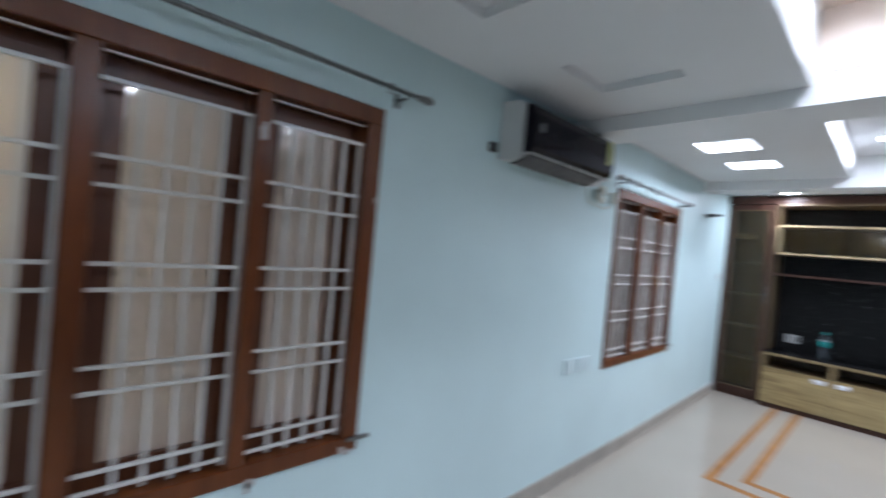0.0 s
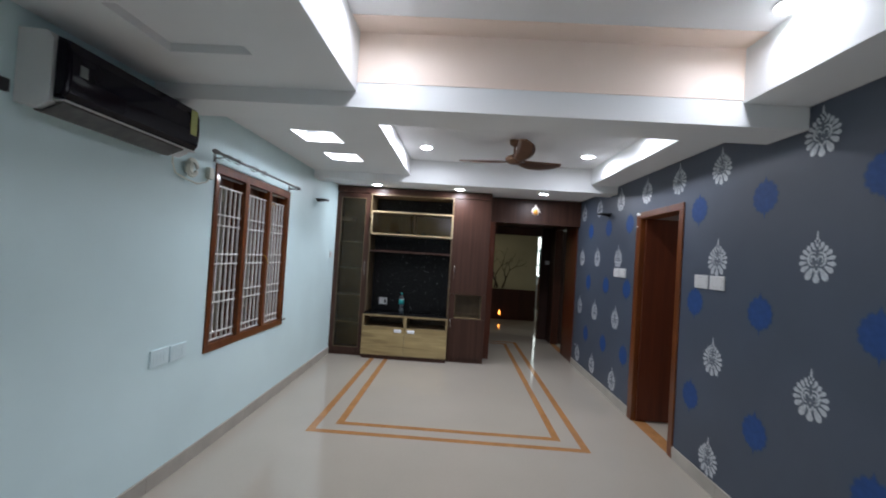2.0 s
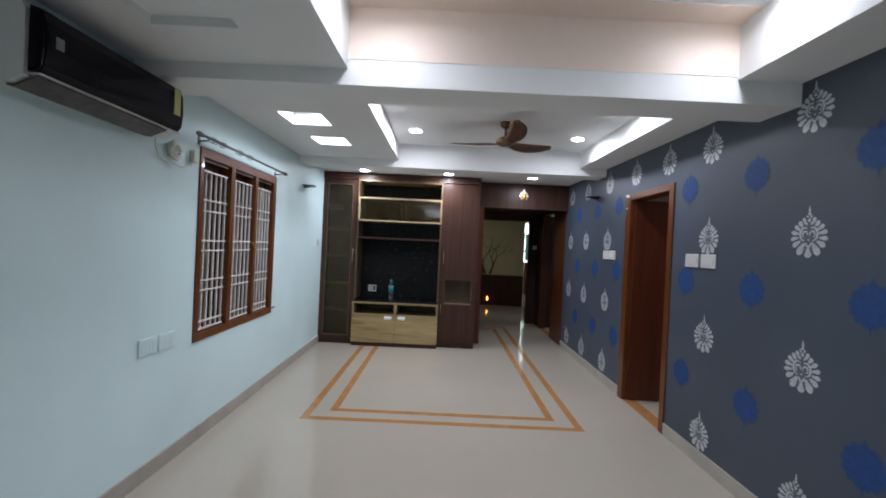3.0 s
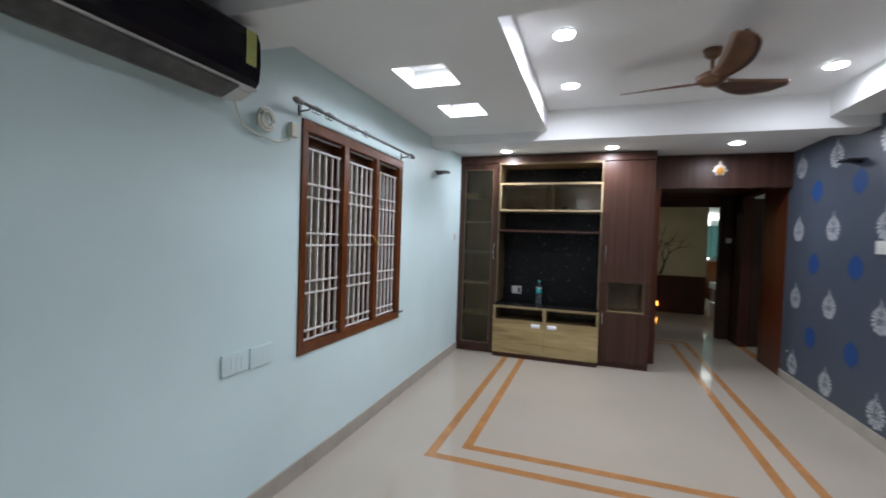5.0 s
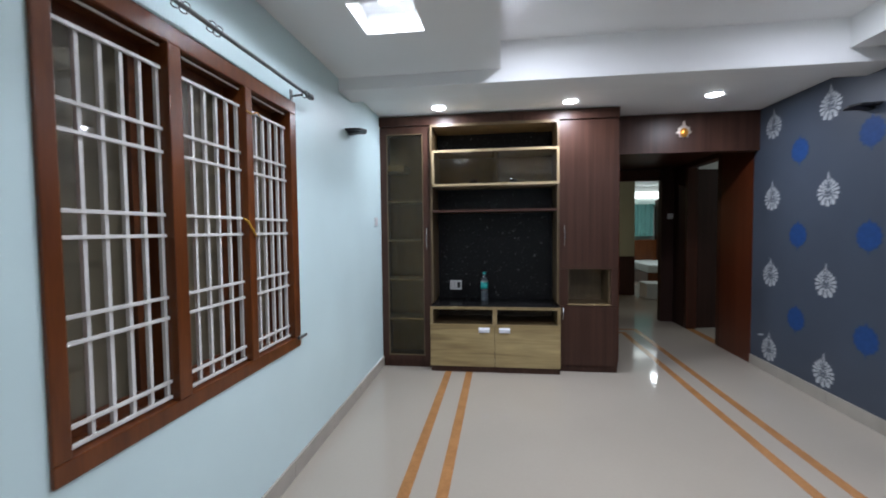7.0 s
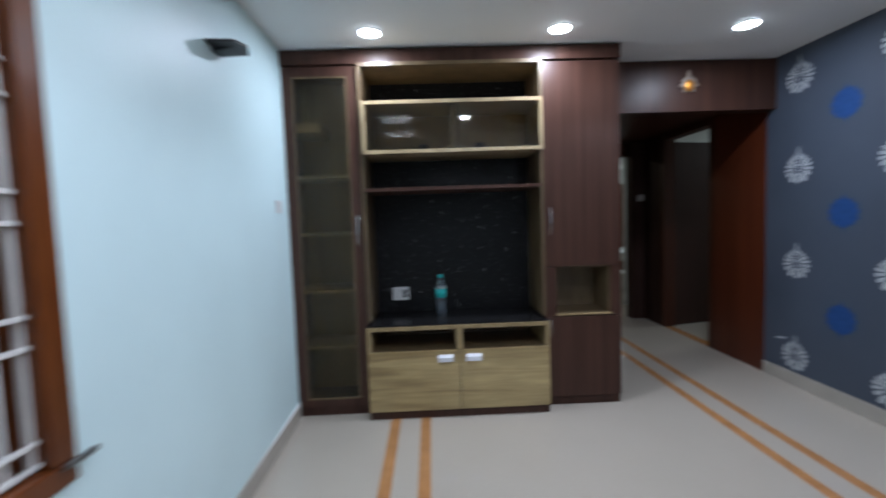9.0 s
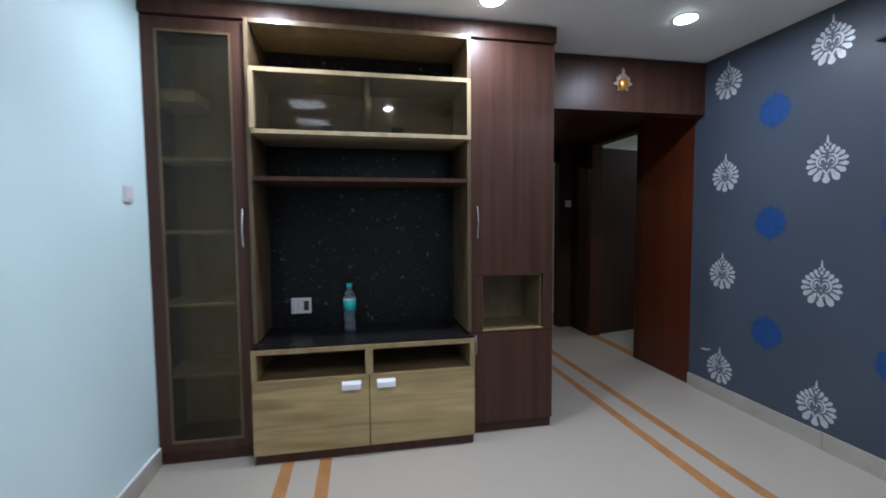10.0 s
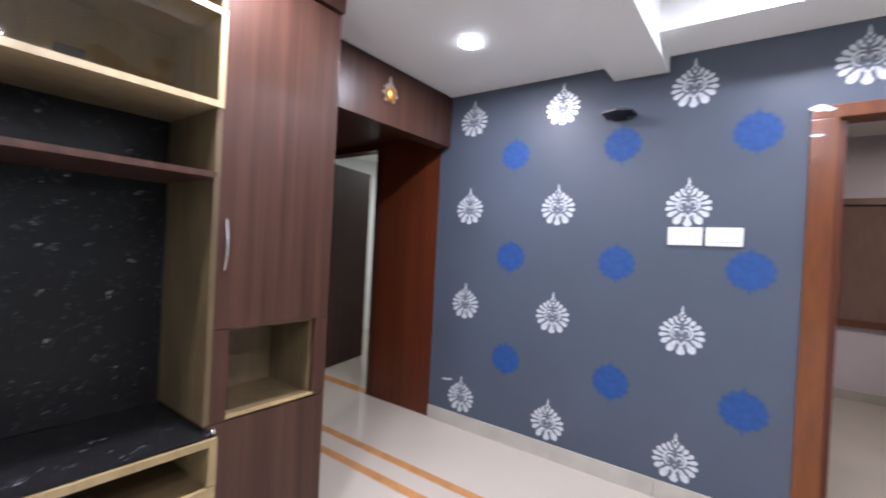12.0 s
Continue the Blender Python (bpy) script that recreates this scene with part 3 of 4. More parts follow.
for a in ((G[0], G[0] + 0.012, G[2], G[3]), (G[1] - 0.012, G[1], G[2], G[3]), (G[0] + 0.012, G[1] - 0.012, G[2], G[2] + 0.012), (G[0] + 0.012, G[1] - 0.012, G[3] - 0.012, G[3])):
    box(bm, UF - 0.003, UF + 0.007, *a)
part("beading", bm, LINING, dr)


def bow_handle(y, z0, z1, x, parent):
    pts = [(x - 0.022 * math.sin(math.pi * k / 10) - 0.002, y, z0 + (z1 - z0) * k / 10) for k in range(11)]
    part("handle", tube(bmesh.new(), pts, 0.005), CHROME, parent, "curved chrome handle", smooth=True)


bow_handle(3.382, 1.19, 1.41, UF, dr)

t = thing("storage_cabinet", ((UF + UB) / 2, (YC + YD) / 2, 0), "tall dark walnut cupboard with an open oak lined niche", "cabinet")
bm = bmesh.new()
N0, N1, NZ0, NZ1 = 1.622, 2.018, 0.66, 0.985
box(bm, UF + 0.02, UB, YD, YD + 0.018, 0.06, 2.41)
box(bm, UF + 0.02, UB, YC - 0.018, YC, 0.06, 2.41)
box(bm, UF + 0.022, UB, YD + 0.018, YC - 0.018, 0.06, NZ0 - 0.02)
box(bm, UF + 0.022, UB, YD + 0.018, YC - 0.018, NZ1 + 0.02, 2.41)
box(bm, UF + 0.022, UB, YD + 0.018, N0, NZ0 - 0.02, NZ1 + 0.02)
box(bm, UF + 0.022, UB, N1, YC - 0.018, NZ0 - 0.02, NZ1 + 0.02)
part("cabinet_body", bm, DARK_WOOD, t)
part("plinth", B(UF + 0.02, UB, YD + 0.005, YC, 0, 0.06), DARK_WOOD, t)
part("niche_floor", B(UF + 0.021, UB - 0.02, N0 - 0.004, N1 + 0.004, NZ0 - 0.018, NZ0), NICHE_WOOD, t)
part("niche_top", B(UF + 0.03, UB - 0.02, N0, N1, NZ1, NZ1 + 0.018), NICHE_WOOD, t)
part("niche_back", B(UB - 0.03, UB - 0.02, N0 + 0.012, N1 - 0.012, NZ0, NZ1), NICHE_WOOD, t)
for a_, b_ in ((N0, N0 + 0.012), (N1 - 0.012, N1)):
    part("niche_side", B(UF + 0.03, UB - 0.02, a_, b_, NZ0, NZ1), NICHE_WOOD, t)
bm = bmesh.new()
box(bm, UF, UF + 0.02, YD + 0.002, YC - 0.002, NZ1 + 0.015, 2.405, bevel=0.002)
part("door", bm, DARK_WOOD, t)
part("niche_edge", B(UF - 0.002, UF + 0.020, N0 - 0.002, N1 + 0.002, NZ0 - 0.010, NZ0, bevel=0.002), EDGE_WOOD, t)
bow_handle(2.052, 1.22, 1.42, UF, [c for c in t.children if c.name.startswith("door")][0])
part("niche_frame", B(UF, UF + 0.02, YD + 0.002, N0, NZ0 - 0.015, NZ1 + 0.013), DARK_WOOD, t)
part("niche_frame", B(UF, UF + 0.02, N1, YC - 0.002, NZ0 - 0.015, NZ1 + 0.013), DARK_WOOD, t)
part("lower_door", B(UF, UF + 0.02, YD + 0.002, YC - 0.002, 0.065, NZ0 - 0.018, bevel=0.002), DARK_WOOD, t)
bow_handle(2.065, 0.50, 0.63, UF, t.children[-1])

t = thing("cornice", (7.25, (YA + YD) / 2, 2.41), "dark walnut cornice board over the wall unit", "cabinet trim")
part("cornice_board", B(7.078, UB, YD, YA, 2.412, 2.505, bevel=0.002), DARK_WOOD, t)

t = thing("television_cabinet", (7.23, (YB + YC) / 2, 0), "low oak laminate television cabinet with a black stone top", "cabinet")
LF = 6.99
part("plinth", B(LF + 0.02, UB, YC, YB, 0, 0.055), DARK_WOOD, t)
bm = bmesh.new()
yi0, yi1, ym0, ym1 = 2.128, 3.313, 2.694, 2.736
box(bm, LF, UB, yi1, YB + 0.003, 0.474, 0.640)
box(bm, LF, UB, YC - 0.004, yi0, 0.474, 0.640)
box(bm, LF, UB, ym0, ym1, 0.474, 0.615)
box(bm, LF, UB - 0.01, yi0, yi1, 0.615, 0.640)
part("carcass", bm, EDGE_WOOD, t)
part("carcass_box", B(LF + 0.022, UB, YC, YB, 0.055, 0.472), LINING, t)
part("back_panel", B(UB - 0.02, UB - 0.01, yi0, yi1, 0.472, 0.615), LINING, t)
for a, b, hy in ((YC - 0.003, 2.713, 2.622), (2.718, YB + 0.003, 2.815)):
    d = part("door", B(LF, LF + 0.02, a, b, 0.058, 0.470, bevel=0.002), OAK, t)
    bm = bmesh.new()
    prism(bm, [(LF - 0.002, 0.442), (LF - 0.016, 0.440), (LF - 0.026, 0.428), (LF - 0.028, 0.398), (LF - 0.024, 0.398), (LF - 0.020, 0.424), (LF - 0.002, 0.430)], "xz", hy - 0.052, hy + 0.052)
    part("handle", bm, PEARL, d, "cup shaped chrome handle")
part("stone_top", B(LF + 0.012, UB, YC + 0.002, YB - 0.002, 0.641, 0.650), SPARKLE, t)

part_t = thing("niche_panelling", (7.44, (YB + YC) / 2, 0.66), "black mica stone back with oak side panels", "wall panel")
part("back_stone", B(UB - 0.008, UB + 0.015, YC, YB, 0.651, 2.41), SPARKLE, part_t)
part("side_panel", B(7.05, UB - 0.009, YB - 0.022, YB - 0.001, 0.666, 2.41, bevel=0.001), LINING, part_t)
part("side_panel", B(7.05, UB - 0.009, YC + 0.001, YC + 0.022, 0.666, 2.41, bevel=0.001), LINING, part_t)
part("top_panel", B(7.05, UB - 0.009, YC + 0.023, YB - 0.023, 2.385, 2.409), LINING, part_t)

t = thing("wall_shelf", (7.3, (YB + YC) / 2, 1.565), "thin brown shelf in the television niche", "shelf")
part("shelf_board", B(7.035, UB - 0.009, YC + 0.023, YB - 0.023, 1.556, 1.579, bevel=0.002), DARK_WOOD, t)

part("edge_band", B(7.029, 7.034, YC + 0.024, YB - 0.024, 1.557, 1.578), DARK_WOOD, t)
t = thing("glass_wall_cabinet", (7.24, (YB + YC) / 2, 1.79), "oak framed wall cabinet with sliding tinted glass", "cabinet")
a, b = YC + 0.003, YB - 0.022
bm = bmesh.new()
box(bm, 7.04, 7.452, a, b, 1.808, 1.831)
box(bm, 7.04, 7.452, a, b, 2.134, 2.157)
box(bm, 7.04, 7.452, a, a + 0.022, 1.831, 2.134)
box(bm, 7.02, 7.452, b - 0.022, b, 1.831, 2.134)
part("frame", bm, OAK_V, t)
part("back_panel", B(7.43, 7.44, a + 0.022, b - 0.022, 1.831, 2.134), EDGE_WOOD, t)
part("sliding_glass", B(7.045, 7.050, a + 0.022, 2.735, 1.831, 2.134), CAB_GLASS, t)
part("sliding_glass", B(7.060, 7.065, 2.675, b - 0.022, 1.831, 2.134), CAB_GLASS, t)
for ky in (2.53, 2.913):
    part("glass_stop", B(7.067, 7.082, ky - 0.036, ky + 0.036, 1.8265, 1.869, bevel=0.006), MATT_BLACK, t)
part("divider", B(7.10, 7.43, 2.685, 2.710, 1.831, 2.134), OAK_V, t)

# bottle
t = thing("water_bottle", (7.30, 2.825, 0.650), "clear plastic water bottle with an aqua label and cap", "bottle")
part("bottle_body", lathe(bmesh.new(), [(0.032, 0), (0.036, 0.01), (0.036, 0.03), (0.034, 0.04), (0.036, 0.05), (0.036, 0.075), (0.032, 0.095), (0.0355, 0.115), (0.036, 0.20), (0.031, 0.232), (0.017, 0.262), (0.014, 0.275)], (7.30, 2.825, 0.6505)), BOTTLE, t, smooth=True)
part("bottle_label", lathe(bmesh.new(), [(0.0375, 0.130), (0.0375, 0.196)], (7.30, 2.825, 0.6505)), AQUA, t, smooth=True)
part("label_band", lathe(bmesh.new(), [(0.0378, 0.197), (0.0378, 0.206)], (7.30, 2.825, 0.6505)), WHITE, t, "white label edge", smooth=True)
part("bottle_cap", lathe(bmesh.new(), [(0.017, 0.277), (0.017, 0.296), (0.013, 0.299)], (7.30, 2.825, 0.6505)), AQUA, t)


# ---- switch plates ----
def switch_plate(axis, face, sign, a0, a1, z0, z1, kind_):
    """axis 'y': on a wall of constant y."""
    def bb(u0, u1, w0, w1, d0, d1, bevel=0.0):
        if axis == "y":
            return B(u0, u1, face + sign * d0, face + sign * d1, w0, w1, bevel=bevel)
        return B(face + sign * d0, face + sign * d1, u0, u1, w0, w1, bevel=bevel)
    a0, a1 = min(a0, a1), max(a0, a1)
    c = ((a0 + a1) / 2, face, z0) if axis == "y" else (face, (a0 + a1) / 2, z0)
    s = thing("switch_plate", c, "white plastic modular switch plate", "switch", "switch plates")
    skin = PALE if kind_ == "pale" else WHITE
    part("plate", bb(a0, a1, z0, z1, 0, 0.011, 0.003), skin, s)
    w, h = a1 - a0, z1 - z0
    if kind_ in ("twin", "blank"):
        for n_ in range(2 if kind_ == "twin" else 1):
            u0 = a0 + w * (0.14 + 0.38 * n_)
            u1 = u0 + w * (0.34 if kind_ == "twin" else 0.72)
            part("insert_gap", bb(u0 - 0.0018, u1 + 0.0018, z0 + h * 0.24 - 0.0018, z1 - h * 0.24 + 0.0018, 0.0100, 0.0114), GAP, s)
            m_ = part("socket_insert", bb(u0, u1, z0 + h * 0.24, z1 - h * 0.24, 0.0116, 0.0135, 0.001), WHITE, s)
            if kind_ == "twin":
                for px, pz in ((0.3, 0.35), (0.7, 0.35), (0.5, 0.7)):
                    cx_, cz_ = u0 + (u1 - u0) * px, z0 + h * (0.24 + 0.52 * pz)
                    part("pin_hole", bb(cx_ - 0.0025, cx_ + 0.0025, cz_ - 0.0025, cz_ + 0.0025, 0.0136, 0.0139), MATT_BLACK, m_)
        return s
    k = max(2, round(w / 0.045))
    for i in range(k):
        u0, u1 = a0 + w * (0.10 + 0.80 * i / k), a0 + w * (0.10 + 0.80 * (i + 1) / k)
        if i == 0 and kind_ != "pale":
            part("rocker_gap", bb(a0 + w * 0.10, a1 - w * 0.10, z0 + h * 0.2 - 0.0016, z1 - h * 0.2 + 0.0016, 0.0100, 0.0114), GAP, s)
        dark = kind_ == "socket" and i == 0
        part("rocker", bb(u0 + 0.002, u1 - 0.002, z0 + h * 0.2, z1 - h * 0.2, 0.0116, 0.0128 if kind_ == "pale" else 0.0145, 0.0005), MATT_BLACK if dark else skin, s)
    return s


switch_plate("y", YL, -1, 3.262, 3.422, 0.76, 0.862, "pale")
switch_plate("y", YL, -1, 3.437, 3.597, 0.755, 0.858, "pale")
switch_plate("y", YL, -1, 6.85, 6.93, 1.43, 1.51, "")
switch_plate("y", YR, 1, 5.745, 5.913, 1.43, 1.53, "twin")
switch_plate("y", YR, 1, 5.562, 5.73, 1.43, 1.53, "blank")
switch_plate("y", YR, 1, 4.00, 4.17, 1.42, 1.52, "")
switch_plate("y", YR, 1, 3.80, 3.97, 1.42, 1.52, "")
switch_plate("x", UB - 0.008, -1, 3.072, 3.195, 0.745, 0.845, "socket")
switch_plate("x", 9.56, -1, 0.158, 0.238, 1.51, 1.59, "")

t = thing("plaster_smear", (7.38, YR, 0.34), "small white plaster smear on the slate wall", "stain")
for sx, sz, sa, sb in ((7.40, 0.335, 0.030, 0.008), (7.36, 0.345, 0.018, 0.006), (7.43, 0.328, 0.012, 0.004)):
    bm = prism(bmesh.new(), [(sx + sa * math.cos(q) * (1 + 0.2 * math.sin(3 * q + sx * 9)), sz + sb * math.sin(q)) for q in [2 * math.pi * k / 14 for k in range(14)]], "xz", YR + 0.0003, YR + 0.001)
    part("smear", bm, SILVER_PAINT, t)

t = thing("plaster_mark", (5.28, YR, 2.09), "white plaster mark on the corner of the teak door frame", "stain")
for sx, sz, sa, sb in ((5.29, 2.105, 0.035, 0.016), (5.255, 2.095, 0.02, 0.010), (5.295, 1.975, 0.025, 0.006)):
    bm = prism(bmesh.new(), [(sx + sa * math.cos(q) * (1 + 0.25 * math.sin(4 * q + sx * 5)), sz + sb * math.sin(q)) for q in [2 * math.pi * k / 16 for k in range(16)]], "xz", YR + 0.0125, YR + 0.0135)
    part("mark", bm, ROOM_WHITE, t)

# ---- air conditioner ----
air_unit = t = thing("air_conditioner", (2.78, YL, 2.06), "split air conditioner with a glossy black front and white casing", "air conditioner")
X0, X1 = 2.38, 3.25
bm = prism(bmesh.new(), [(YL - 0.002, 2.075), (YL - 0.10, 2.06), (YL - 0.15, 2.085), (YL - 0.15, 2.335), (YL - 0.12, 2.368), (YL - 0.002, 2.375)], "yz", X0, X1)
part("casing", bm, WHITE, t)
part("air_slot", prism(bmesh.new(), [(YL - 0.075, 2.0635), (YL - 0.100, 2.0585), (YL - 0.148, 2.0835), (YL - 0.146, 2.089)], "yz", X0 + 0.05, X1 - 0.09), MATT_BLACK, t)
bm = prism(bmesh.new(), [(YL - 0.151, 2.105), (YL - 0.195, 2.10), (YL - 0.215, 2.125), (YL - 0.222, 2.20), (YL - 0.217, 2.29), (YL - 0.200, 2.335), (YL - 0.151, 2.352)], "yz", X0 + 0.004, X1 - 0.004)
bmesh.ops.bevel(bm, geom=[e for e in bm.edges if abs(e.verts[0].co.x - e.verts[1].co.x) < 1e-5], offset=0.012, segments=3, affect="EDGES")
part("front_panel", bm, BLACK, t, "glossy black front panel", smooth=False)
# mottled by dust; its dark base also paints in the shadow under the unit
part("louvre", prism(bmesh.new(), [(YL - 0.070, 2.050), (YL - 0.100, 2.047), (YL - 0.186, 2.083), (YL - 0.190, 2.091), (YL - 0.100, 2.056), (YL - 0.070, 2.058)], "yz", X0 + 0.02, X1 - 0.10), material("dusty_shade_dark_plastic", (0.07, 0.06, 0.055), 0.5, var=0.5, scale=14, fine=0.4, fscale=40), t)
part("trim_line", B(X0 + 0.01, X1 - 0.01, YL - 0.206, YL - 0.150, 2.093, 2.096), WHITE, t)
part("sticker", B(X0 + 0.05, X0 + 0.085, YL - 0.2245, YL - 0.221, 2.205, 2.25), STEEL, t, "small grey label")
part("rating_label", B(X1 - 0.10, X1 - 0.045, YL - 0.2245, YL - 0.221, 2.18, 2.32), material("yellow_green_label", (0.35, 0.38, 0.10), 0.4), t, "yellow energy label")

socket_ = t = thing("plug_socket", (3.43, YL, 2.0), "ivory wall plug with a coiled cable under the air conditioner", "socket")
bm = bmesh.new()
tube(bm, [(3.43 + 0.055 * math.cos(q), YL - 0.035, 2.045 + 0.055 * math.sin(q)) for q in [2 * math.pi * k / 20 for k in range(20)]], 0.010)
tube(bm, [(3.43 + 0.040 * math.cos(q), YL - 0.040, 2.045 + 0.040 * math.sin(q)) for q in [2 * math.pi * k / 20 for k in range(20)]], 0.009)
part("cable_coil", bm, IVORY, t, smooth=True)
part("plug_box", B(3.40, 3.46, YL - 0.03, YL, 2.01, 2.08, bevel=0.006), IVORY, t)
part("cable", tube(bmesh.new(), [(3.20, YL - 0.06, 2.08), (3.26, YL - 0.02, 2.04), (3.30, YL - 0.015, 1.985), (3.40, YL - 0.02, 1.965), (3.52, YL - 0.02, 1.955), (3.62, YL - 0.02, 1.985), (3.66, YL - 0.02, 2.03)], 0.005), IVORY, t, smooth=True)
part("junction_box", B(3.63, 3.69, YL - 0.035, YL, 2.01, 2.09, bevel=0.006), IVORY, t)
cap_ = t = thing("pipe_cap", (2.28, YL, 2.10), "small dark cap over a pipe hole in the wall", "cap")
part("cap", B(2.30, 2.35, YL - 0.02, YL, 2.10, 2.15, bevel=0.004), MATT_BLACK, t)
for ob in (air_unit, socket_, cap_):
    ob.location.z -= 0.035
socket_.location.x += 0.05


# ---- curtain rods ----
def curtain_rod(x0, x1, rings):
    y, z = YL - 0.07, 2.165
    c = thing("curtain_rod", ((x0 + x1) / 2, YL, z), "bare grey metal curtain rod with loose rings", "curtain rod", "curtain rods")
    bm = tube(bmesh.new(), [(x0, y, z), (x1, y, z)], 0.0095, 10)
    part("rod", bm, STEEL, c, smooth=True)
    for x, s in ((x0, -1), (x1, 1)):
        tip = [(0.008, 0), (0.016, 0.01), (0.012, 0.022), (0.019, 0.045), (0.014, 0.07), (0.003, 0.085)]
        f = bmesh.new()
        lathe(f, tip, (0, 0, 0), 12)
        bmesh.ops.transform(f, verts=f.verts, matrix=Matrix.Translation((x, y, z)) @ Matrix.Rotation(s * math.pi / 2, 4, "Y"))
        part("finial", f, STEEL, c, smooth=True)
        br = bmesh.new()
        bx = x - s * 0.06
        tube(br, [(bx, YL, z - 0.025), (bx, y, z - 0.02), (bx, y, z - 0.008)], 0.006)
        box(br, bx - 0.012, bx + 0.012, YL - 0.006, YL, z - 0.05, z + 0.01)
        part("bracket", br, STEEL, c)
    for x in rings:
        r = bmesh.new()
        tube(r, [(x + 0.004 * math.sin(3 * q), y + 0.019 * math.cos(q), z - 0.006 + 0.019 * math.sin(q)) for q in [2 * math.pi * k / 14 for k in range(15)]], 0.0025, 6)
        part("ring", r, STEEL, c, smooth=True)


curtain_rod(3.72, 5.24, [3.83, 3.87, 3.96, 3.99, 4.22, 4.26, 4.40, 4.44, 5.22])
curtain_rod(0.05, 1.76, [0.6, 0.64, 1.62])


# ---- black wall brackets ----
def wall_bracket(y, s):
    bx, bz = (6.20, 0.02) if s > 0 else (6.16, -0.012)
    c = thing("wall_bracket", (bx, y, 2.14), "small black wedge shaped wall bracket", "bracket", "wall brackets")
    bm = prism(bmesh.new(), [(bx + u, y + s * v) for u, v in ((-0.09, 0), (-0.08, 0.12), (-0.01, 0.15), (0.08, 0.12), (0.09, 0))], "xy", 2.170 + bz, 2.182 + bz)
    part("shelf_plate", bm, MATT_BLACK, c)
    bm = prism(bmesh.new(), [(y, 2.170 + bz), (y + s * 0.11, 2.170 + bz), (y, 2.150 + bz)], "yz", bx - 0.03, bx + 0.04)
    part("gusset", bm, MATT_BLACK, c)


wall_bracket(YR, 1)
wall_bracket(YL, -1)


# ---- downlights ----
def downlight(x, y, z):
    d = thing("downlight", (x, y, z), "round white recessed led downlight, lit", "ceiling light", "ceiling downlights")
    bm = bmesh.new()
    lathe(bm, [(0.072, 0), (0.072, -0.004), (0.062, -0.007)], (x, y, z))
    part("bezel", bm, WHITE, d, smooth=False)
    part("lens", lathe(bmesh.new(), [(0.0615, -0.0075), (0.060, -0.011), (0.050, -0.0145), (0.028, -0.017), (0.008, -0.0175)], (x, y, z)), DISC, d, smooth=True)


for lst, z in ((DOWN_T1, ZT1), (DOWN_T2, ZT2), (DOWN_U, ZC), (DOWN_SQ, 2.60)):
    for x, y in lst:
        downlight(x, y, z)

# ---- ceiling fan ----
FX, FY = 4.84, 1.53
t = thing("ceiling_fan", (FX, FY, ZT2), "bronze brown three-bladed ceiling fan, still", "ceiling fan")
part("motor", lathe(bmesh.new(), [(0.02, 0), (0.055, 0.006), (0.085, 0.03), (0.09, 0.055), (0.06, 0.075), (0.03, 0.09)], (FX, FY, 2.45), 28), BRONZE, t, smooth=True)
part("down_rod", lathe(bmesh.new(), [(0.012, 0.09), (0.012, 0.20)], (FX, FY, 2.45), 12), BRONZE, t)
part("canopy", lathe(bmesh.new(), [(0.02, 0.165), (0.05, 0.19), (0.055, 0.2245)], (FX, FY, 2.45), 20), BRONZE, t, smooth=True)


def blade():
    """A paddle with a narrow neck, a bowed leading edge, a rounded tip and twisted section."""
    bm = bmesh.new()
    rows = []
    n = 18
    for k in range(n + 1):
        u = k / n
        r = 0.06 + 0.53 * u
        w = 0.028 + 0.048 * math.sin(math.pi * min(1.0, u * 0.62 + 0.08)) ** 1.4
        if u > 0.86:
            w *= max(0.12, math.sqrt(max(0.0, 1 - ((u - 0.86) / 0.14) ** 2)))
        c = 0.045 * math.sin(math.pi * u * 0.9) - 0.035 * u
        z = 0.028 + 0.045 * u * u
        tilt = -0.50 * (1 - 0.45 * u)
        rows.append([(r, c + w * q, z + w * q * tilt + h) for q, h in ((-1, 0), (-0.5, -0.005), (0.5, -0.005), (1, 0), (0.5, 0.005), (-0.5, 0.005))])
    vs = [[bm.verts.new(p) for p in row] for row in rows]
    for a, b in zip(vs, vs[1:]):
        for k in range(6):
            bm.faces.new((a[k], a[(k + 1) % 6], b[(k + 1) % 6], b[k]))
    bm.faces.new(vs[0][::-1])
    bm.faces.new(vs[-1])
    bmesh.ops.recalc_face_normals(bm, faces=bm.faces)
    return bm


for k in range(3):
    bm = blade()
    bmesh.ops.transform(bm, verts=bm.verts, matrix=Matrix.Translation((FX, FY, 2.45)) @ Matrix.Rotation(math.radians(184 + 120 * k), 4, "Z"))
    b_ = part("blade", bm, BRONZE, t, smooth=True)
    ir = bmesh.new()
    box(ir, 0.06, 0.12, -0.018, 0.018, 0.028, 0.034, bevel=0.002)
    bmesh.ops.transform(ir, verts=ir.verts, matrix=Matrix.Translation((FX, FY, 2.45)) @ Matrix.Rotation(math.radians(184 + 120 * k), 4, "Z"))
    part("blade_iron", ir, CHROME, b_)

